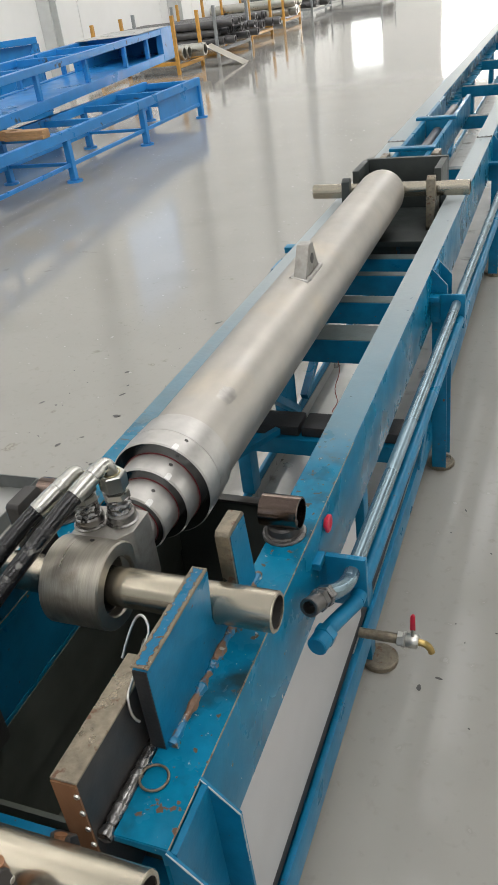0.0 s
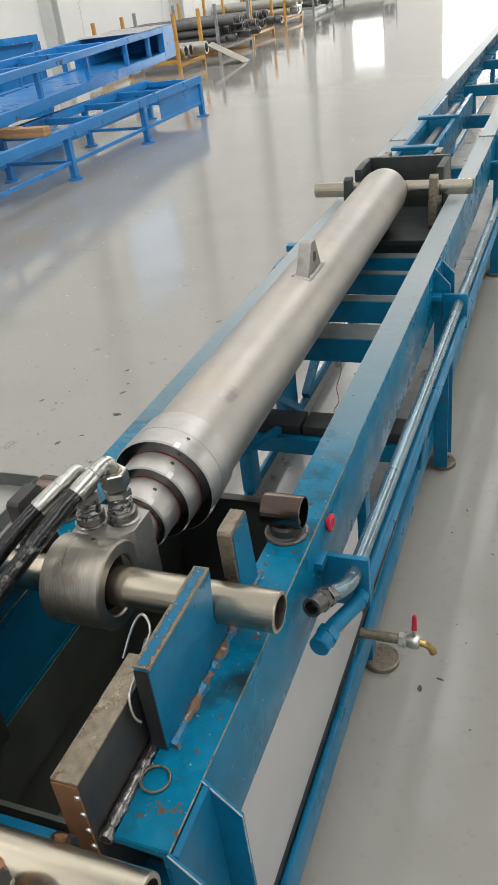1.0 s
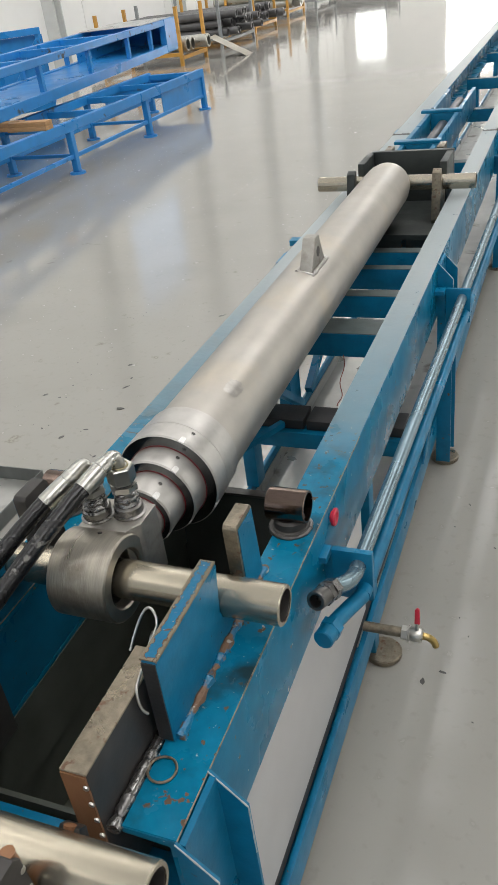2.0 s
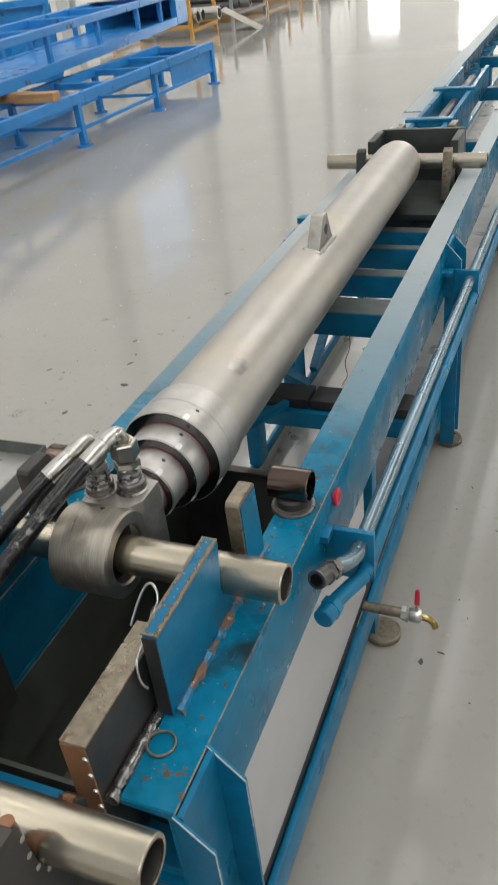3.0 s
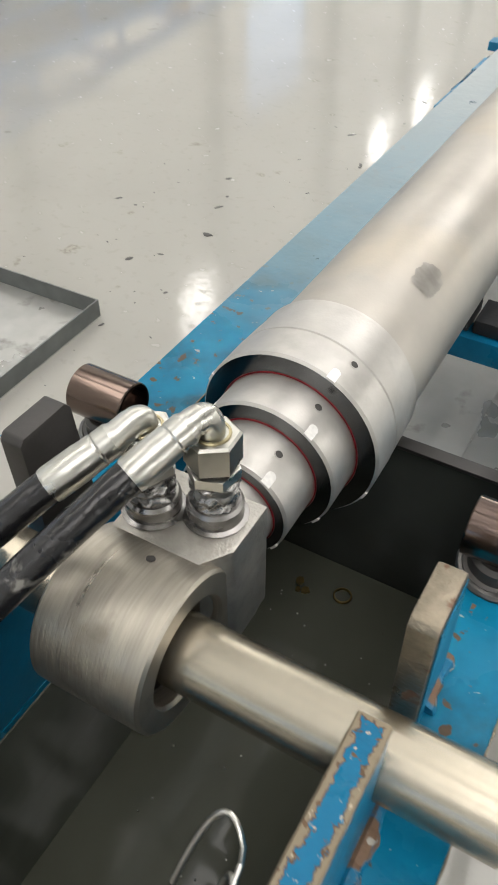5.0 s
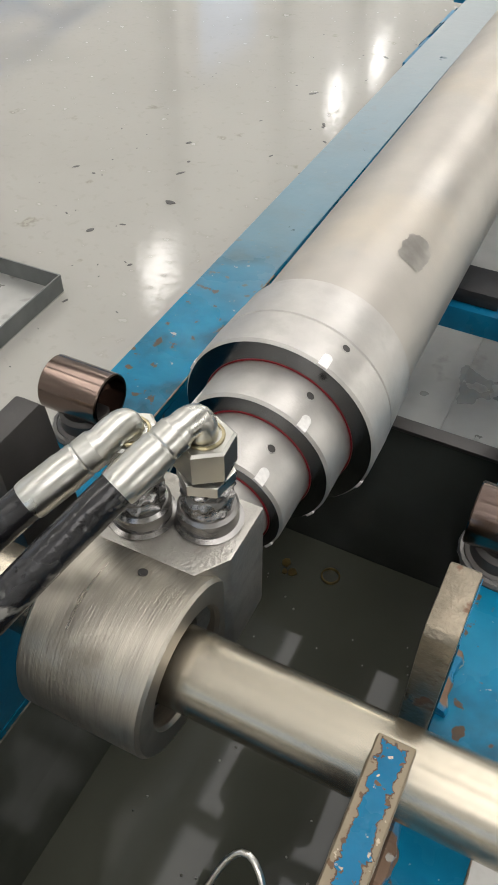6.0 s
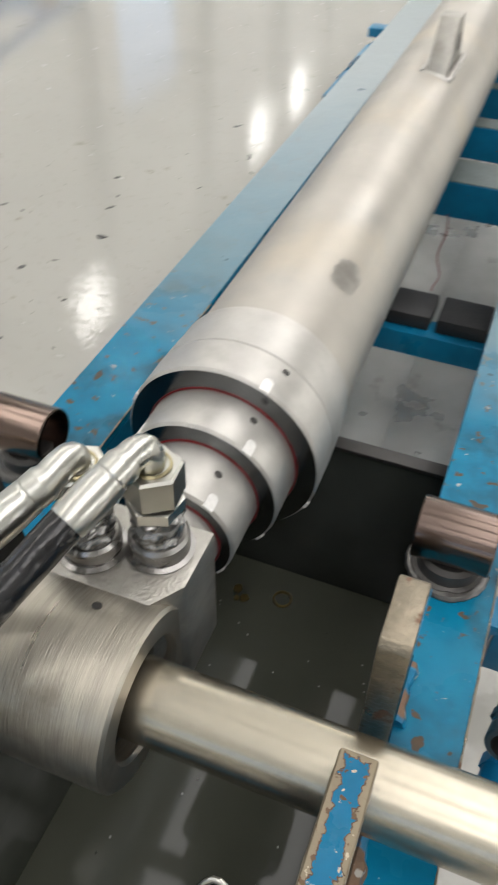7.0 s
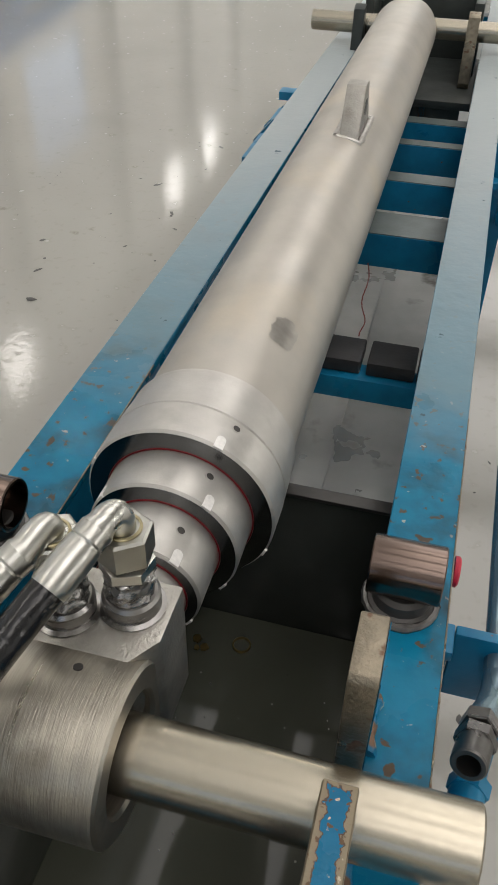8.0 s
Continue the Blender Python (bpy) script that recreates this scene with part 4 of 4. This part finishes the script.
hose("hydraulic_hose", pb_, (-0.038, -0.133, 0.904), (-0.066, -0.176, 0.880), (-0.20, -0.44, 0.69), "black rubber hydraulic hose with bent zinc-plated tail on the rod eye")

# ---- pins ----
def pin(x0, x1, y, z, r, label):
    """A hollow pin: turned outside, dull bore, scuffed ring near the end."""
    p = thing("pin", (0, y, z), label, "pin", "steel pins")
    part("pin_body", tube((x0, 0, 0), (x1, 0, 0), r, r * 0.80, 72), pin_mat, p)
    part("bore", lathe([(x0 + 0.002, r * 0.795), (x1 - 0.002, r * 0.795), (x1 - 0.002, r * 0.79), (x0 + 0.002, r * 0.79)], (0, 0, 0), "x", 48, closed=True), black_steel, p, "dark lining of the bore")
    return p


pin(-0.30, 0.284, -0.177, 0.760, 0.0290, "hollow steel pin through the rod eye, resting in the saddles")
pin(-0.29, 0.280, -0.575, 0.752, 0.0300, "spare hollow steel pin lying across the bench end")
pin(-0.29, 0.282, 2.017, 0.752, 0.0265, "hollow steel pin through the far clevis")

hook = thing("pin_hook", (0, 0, 0), "rusty flame-cut steel hook plate at the bench end", "hook")
hp = [(-0.665, 0.70), (-0.665, 0.812), (-0.655, 0.824), (-0.618, 0.824), (-0.610, 0.815), (-0.609, 0.752), (-0.601, 0.728), (-0.575, 0.718), (-0.549, 0.728), (-0.533, 0.745), (-0.522, 0.735), (-0.527, 0.66), (-0.665, 0.62)]
part("hook_plate", prism(hp, "x", 0.143, 0.168, 0.002), black_steel, hook)
part("cut_edge", bead([(0.156, -0.612, 0.822), (0.156, -0.6105, 0.752), (0.156, -0.602, 0.727), (0.156, -0.575, 0.7165), (0.156, -0.548, 0.727), (0.156, -0.532, 0.745)], 0.0075, 17, n=10, lumps=0.35), rust_face, hook, "copper-brown flame-cut edge")
for y, z in ((-0.613, 0.80), (-0.613, 0.772), (-0.609, 0.745), (-0.598, 0.724)):
    part("weld_spot", lathe([(0, 0), (0, 0.0045), (0.002, 0.0035), (0.003, 0)], (0.1665, y, z), "x", 10), zinc, hook)
part("hook_arm", box(0.146, 0.165, -0.66, -0.505, 0.58, 0.655, 0.002), black_steel, hook)

# spring clip and ring on the saddle
clip = thing("spring_clip", (0, 0, 0), "bent spring wire clip hung on the saddle", "clip")
part("wire", sweep(arc_points((0.122, -0.315, 0.775), (0.130, -0.262, 0.838), (0.155, -0.290, 0.815), 10) + arc_points((0.157, -0.296, 0.808), (0.164, -0.35, 0.80), (0.172, -0.384, 0.80), 8) + arc_points((0.173, -0.388, 0.797), (0.176, -0.398, 0.775), (0.184, -0.392, 0.765), 6), 0.0018, 10), wire_mat, clip)
part("wire", sweep(arc_points((0.150, -0.318, 0.780), (0.150, -0.285, 0.815), (0.166, -0.322, 0.800), 10), 0.0022, 10), wire_mat, clip)
part("wire", sweep(arc_points((0.150, -0.330, 0.765), (0.155, -0.300, 0.800), (0.168, -0.335, 0.785), 10), 0.0022, 10), wire_mat, clip)
kr = sweep([(0.203 + 0.0175 * math.cos(a), -0.418 + 0.0175 * math.sin(a), RT + 0.003) for a in (i * math.pi / 18 for i in range(37))], 0.0017, 10)
tagged(part("split_ring", kr, bare_edge), "steel split ring lying on the oily rail", "ring")

# ---- far clevis and carriage ----
cl = thing("far_clevis", (0, 0.027, 0), "dark steel clevis carriage that holds the cylinder's far pin", "clevis")
part("back_plate", box(-0.135, 0.175, 2.20, 2.225, 0.60, 0.815, 0.002), dark_clevis, cl)
for x0, x1 in ((-0.150, -0.125), (0.150, 0.175)):
    part("cheek_plate", box(x0, x1, 2.03, 2.20, 0.60, 0.812, 0.003), dark_clevis, cl)
for x0, x1 in ((-0.165, -0.135), (0.140, 0.170)):
    part("hook_plate", prism([(1.90, 0.64), (1.92, 0.80), (1.945, 0.81), (1.952, 0.752), (1.965, 0.728), (1.99, 0.722), (2.02, 0.728), (2.03, 0.60), (1.93, 0.60)], "x", x0, x1, 0.002), bare_edge if x0 > 0 else dark_clevis, cl)
part("bed_plate", box(-0.141, 0.185, 1.78, 2.22, 0.606, 0.626, 0.002), dark_clevis, cl)
part("web_plate", box(0.05, 0.07, 1.80, 2.15, 0.48, 0.605, 0.002), blue, cl)
part("cross_web", box(-0.12, 0.16, 1.80, 1.82, 0.50, 0.605, 0.002), dark_clevis, cl)

car = thing("pull_carriage", (0, 0.027, 0), "blue steel carriage between the rails behind the clevis", "carriage")
for x0, x1 in ((-0.132, -0.112), (0.010, 0.030)):
    part("side_beam", box(x0, x1, 2.30, 4.2, 0.606, 0.72, 0.002), blue, car)
for y in (2.75, 3.45):
    part("top_plate", box(-0.16, 0.045, y, y + 0.05, 0.721, 0.735, 0.002), blue, car)
    part("drop_plate", box(-0.11, 0.008, y, y + 0.02, 0.61, 0.72, 0.002), blue, car)
part("rod", rod((-0.05, 2.226, 0.66), (-0.05, 4.1, 0.66), 0.028, 24), pipe_dark, car)
for x, y in ((-0.165, 2.55), (0.05, 2.6)):
    part("guide_block", box(x, x + 0.03, y, y + 0.1, 0.62, 0.74, 0.003), bare_edge, car)

# loose wire under the crossbar
wp = []
for k in range(15):
    u = k / 14
    wp.append((0.047 + 0.018 * u + 0.005 * math.sin(k * 0.8), 1.016 - 0.135 * u, 0.545 - 0.085 * u - 0.02 * math.sin(u * 3.1)))
tagged(part("loose_wire", sweep(wp, 0.0013, 6), red_wire), "thin reddish wire hanging from a crossbar", "wire")

# ---- low metal tray on the floor ----
# tray sides are coloured darker than the base
tray_dark = material("dark_galvanised", (0.15, 0.16, 0.155), 0.38, 0.5, vary=0.3, grain=18, rough_vary=0.1)
ft = thing("floor_tray", (-1.062, 0.975, 0), "shallow galvanised drip tray with oily residue on the floor", "tray")
a = radians(8)
for n_, bx in (("tray_base", (-0.85, 0, -0.62, 0, 0.0, 0.003)), ("tray_side", (-0.85, 0, -0.004, 0, 0.003, 0.055)), ("tray_side", (-0.004, 0, -0.62, -0.004, 0.003, 0.055)), ("tray_side", (-0.85, 0, -0.62, -0.616, 0.003, 0.055)), ("tray_side", (-0.85, -0.846, -0.616, -0.004, 0.003, 0.055))):
    part(n_, box(*bx), galv if n_ == "tray_base" else tray_dark, ft)
ft.rotation_euler = (0, 0, 0.02)

# ---- blue frames stored on the hall floor ----
def bar(parent, name, a, b, w, h, mat):
    """A square tube from a to b."""
    a, b = Vector(a), Vector(b)
    d = b - a
    bm = box(-w / 2, w / 2, 0, d.length, -h / 2, h / 2, 0.004, seg=1)
    q = d.to_track_quat("Y", "Z").to_matrix().to_4x4()
    bmesh.ops.transform(bm, matrix=Matrix.Translation(a) @ q, verts=bm.verts)
    return part(name, bm, mat, parent)


low = thing("low_blue_frame", (0, 0, 0), "low blue painted steel frame on square legs with round feet", "steel frame")
A0, A1 = Vector((-3.67, 2.5, 0)), Vector((-3.67, 8.66, 0))
off = Vector((-0.71, 0.0, 0))
up = Vector((0, 0, 1))
for o in (Vector(), off):
    bar(low, "top_rail", A0 + o + up * 0.41, A1 + o + up * 0.41, 0.06, 0.085, blue_far)
    bar(low, "low_rail", A0 + o + up * 0.155, A1 + o + up * 0.155 - (A1 - A0).normalized() * 0.05, 0.03, 0.035, blue_far)
    for s in (0.252, 0.500, 0.748, 0.995):
        p = A0.lerp(A1, s) + o
        bar(low, "leg", p + up * 0.02, p + up * 0.37, 0.06, 0.06, blue_far)
        part("foot", lathe([(0, 0), (0, 0.075), (0.018, 0.072), (0.02, 0)], p, "z", 24), blue_far, low)
for s in (0.10, 0.252, 0.37, 0.500, 0.62, 0.748, 0.87, 0.995):
    p = A0.lerp(A1, s)
    bar(low, "cross_tube", p + up * 0.40, p + off + up * 0.40, 0.05, 0.06, blue_far)
for s in (0.252, 0.500, 0.748):
    p = A0.lerp(A1, s)
    bar(low, "low_tie", p + up * 0.16, p + off + up * 0.16, 0.03, 0.03, blue_far)
e = (A1 - A0).normalized()
bar(low, "end_panel", A1 - e * 0.02 + up * 0.27 + off * 0.0, A1 - e * 0.02 + off + up * 0.27, 0.012, 0.22, blue_far)
bar(low, "side_panel", A1 - e * 1.15 + up * 0.27, A1 - e * 0.05 + up * 0.27, 0.010, 0.22, blue_far)
bar(low, "side_panel", A1 - e * 1.15 + up * 0.27 + off, A1 - e * 0.05 + up * 0.27 + off, 0.010, 0.22, blue_far)

tall = thing("stacked_blue_frame", (0, 0, 0), "long blue truss frame laid on timber blocks over the low frame", "steel frame")
B0, B1 = Vector((-3.68, 2.7, 0.58)), Vector((-4.53, 10.3, 0.58))
off2 = Vector((-0.85, -0.06, 0))
for o in (Vector(), off2):
    bar(tall, "bottom_beam", B0 + o, B1 + o, 0.08, 0.10, blue_far)
    bar(tall, "top_beam", B0 + o + up * 0.32, B1 + o + up * 0.32, 0.08, 0.07, blue_far)
    for s in (0.12, 0.28, 0.44, 0.60, 0.76, 0.87):
        p = B0.lerp(B1, s) + o
        bar(tall, "upright", p + up * 0.05, p + up * 0.29, 0.05, 0.05, blue_far)
for s in (0.12, 0.28, 0.44, 0.60, 0.74, 0.87):
    p = B0.lerp(B1, s)
    bar(tall, "cross_tube", p + up * 0.31, p + off2 + up * 0.31, 0.06, 0.07, blue_far)
    bar(tall, "cross_tube", p, p + off2, 0.06, 0.05, blue_far)
e = (B1 - B0).normalized()
bar(tall, "floor_sheet", B0 + off2 * 0.5 + up * 0.03, B1 + off2 * 0.5 + up * 0.03, 0.78, 0.008, blue_far)
bar(tall, "end_box", B1 - e * 0.45 + up * 0.16, B1 + e * 0.02 + up * 0.16, 0.09, 0.40, blue_far)
bar(tall, "end_plate", B1 + up * 0.16, B1 + off2 + up * 0.16, 0.02, 0.40, blue_far)
bar(tall, "back_panel", B1 - e * 1.6 + up * 0.16 + off2 * 0.95, B1 + up * 0.16 + off2 * 0.95, 0.012, 0.30, blue_far)
bar(tall, "cover_sheet", B1 - e * 1.3 + off2 * 0.5 + up * 0.362, B1 + off2 * 0.5 + up * 0.362, 0.86, 0.008, galv)

third = thing("blue_truss_frame", (0, 0, 0), "blue truss frame with diagonal braces standing by the wall", "steel frame")
C1 = Vector((-5.85, 9.0, 0))
for z in (0.10, 1.02):
    bar(third, "beam", C1 + up * z, C1 + Vector((-1.6, -1.2, z)), 0.07, 0.08, blue_far)
for s in (0.02, 0.35, 0.68, 1.0):
    p = C1 + Vector((-1.6, -1.2, 0)) * s
    bar(third, "upright", p, p + up * 0.98, 0.06, 0.06, blue_far)
for s in (0.02, 0.35, 0.68):
    p = C1 + Vector((-1.6, -1.2, 0)) * s
    bar(third, "diagonal", p + up * 0.95, p + Vector((-0.5, -0.38, 0.14)), 0.04, 0.04, blue_far)
bar(third, "panel", C1 + Vector((-0.02, 0.06, 0.55)), C1 + Vector((-1.6, -1.14, 0.55)), 0.01, 0.85, blue_far)

for p in ((-3.62, 5.05, 0.453), (-3.92, 5.1, 0.453)):
    tm = thing("timber_block", p, "rough sawn timber block wedged between the frames", "timber", "timber blocks")
    part("timber", box(-0.2, 0.2, -0.06, 0.06, 0.0, 0.036, 0.004), wood, tm)
    part("timber", box(-0.18, 0.2, -0.055, 0.055, 0.037, 0.075, 0.004), wood, tm)

# ---- pipe racks by the wall ----
def rack(x, y, w, l, mat, pipes_mat, count, r, label, height=0.95):
    """An open post rack; its pipes lie across, with their ends to the gangway."""
    rk = thing("pipe_rack", (x, y, 0), label, "rack", "pipe racks")
    for yy in (0.0, l):
        for xx in (0.0, -w):
            part("rack_post", box(xx - 0.03, xx + 0.03, yy - 0.03, yy + 0.03, 0, height, 0.004, seg=1), mat, rk)
        part("rack_beam", box(-w, 0, yy - 0.03, yy + 0.03, 0.16, 0.22, 0.004, seg=1), mat, rk)
    for xx in (0.0, -w):
        part("rack_beam", box(xx - 0.03, xx + 0.03, 0, l, 0.10, 0.16, 0.004, seg=1), mat, rk)
    rr = random.Random(int(y * 10))
    n = max(1, int((l - 0.1) / (2 * r + 0.01)))
    for k in range(count):
        yy = 0.06 + r + (k % n) * (2 * r + 0.01)
        zz = 0.22 + r + (k // n) * (2 * r + 0.004)
        s = rr.uniform(-0.1, 0.35)
        ob = part("stored_pipe", tube((x - w - 0.4, y + yy, zz), (x + s, y + yy, zz), r, r * 0.75, 20), pipes_mat)
        tagged(ob, "steel pipe stored in a rack by the wall", "pipe", "stored pipes")
    return rk


rack(-5.75, 13.2, 1.6, 1.15, yellow, zinc, 3, 0.11, "yellow painted steel post rack with a few pipes")
rack(-5.9, 15.6, 1.8, 2.0, grey_rack, pipe_dark, 30, 0.075, "grey steel post rack stacked with dark pipes")
rack(-6.2, 18.6, 1.8, 1.6, yellow, pipe_dark, 12, 0.09, "yellow painted steel post rack with dark pipes")
rack(-6.6, 22.6, 1.8, 1.6, yellow, zinc, 9, 0.11, "yellow painted steel post rack with bright pipes")
rack(-6.6, 25.6, 2.0, 2.4, grey_rack, pipe_dark, 14, 0.11, "grey steel post rack with pipes")
rack(-5.3, 30.0, 2.0, 2.6, grey_rack, pipe_dark, 16, 0.10, "grey steel post rack with pipes and red fittings")
film_ = bmesh.new()
for i in range(9):
    for j in range(5):
        film_.verts.new((-5.5 + i * 0.09 + 0.02 * noise.noise((i, j, 0)), 13.9 + j * 0.1, 0.375 - 0.045 * i - 0.03 * abs(noise.noise((i * 0.7, j * 0.8, 2)))))
film_.verts.ensure_lookup_table()
for i in range(8):
    for j in range(4):
        film_.faces.new([film_.verts[k] for k in (i * 5 + j, i * 5 + j + 1, i * 5 + j + 6, i * 5 + j + 5)])
bmesh.ops.solidify(film_, geom=film_.faces[:], thickness=0.004)
tagged(part("wrapping_film", film_, sheet_wrap), "crumpled milky plastic film hanging from the rack", "plastic film")

# the stored frames and racks stand a little further out along the wall
pivot, spin = Vector((0.6, -0.91, 0)), radians(0.95)
FAR = Matrix.Translation((-0.12, 0.27, 0)) @ Matrix.Translation(pivot) @ Matrix.Rotation(spin, 4, "Z") @ Matrix.Translation(-pivot)
for ob in list(scene.objects):
    if ob.parent is None and ob.name.split(".")[0] in ("stacked_blue_frame", "blue_truss_frame", "timber_block", "pipe_rack", "stored_pipe", "wrapping_film"):
        ob.matrix_basis = FAR @ ob.matrix_basis

# ---- specks and scuffs on the floor ----
rnd = random.Random(21)
sp = bmesh.new()
for k in range(230):
    if k < 90:
        cx, cy = rnd.uniform(0.34, 1.1), rnd.uniform(-0.6, 3.2)
    elif k < 190:
        cx, cy = rnd.uniform(-1.5, -0.35), rnd.uniform(0.6, 3.2)
    else:
        cx, cy = rnd.uniform(-0.14, 0.2), rnd.uniform(0.45, 0.8)
    s = 0.0016 + 0.007 * rnd.random() ** 3
    st = rnd.uniform(1, 3)
    a0 = rnd.uniform(0, 3.14)
    z = 0.0 if k < 190 else 0.1235
    vs = []
    for i in range(7):
        a = i * 0.8976
        u, v = s * st * math.cos(a) * rnd.uniform(0.6, 1.2), s * math.sin(a) * rnd.uniform(0.6, 1.2)
        vs.append((cx + u * math.cos(a0) - v * math.sin(a0), cy + u * math.sin(a0) + v * math.cos(a0)))
    prism(vs, "z", z + 0.0002, z + 0.0010, 0, sp)
tagged(part("floor_specks", sp, mark, smooth=0), "dark specks, chips and drips scattered on the floor", "specks", kind="stuff")
big = prism([(-1.05 + 0.016 * math.cos(a) * (1 + 0.3 * math.sin(3 * a)), 1.515 + 0.010 * math.sin(a)) for a in (i * 0.5 for i in range(13))], "z", 0.0002, 0.002)
tagged(part("paint_chip", big, mark, smooth=0), "dark paint flake lying on the grey floor", "flake")
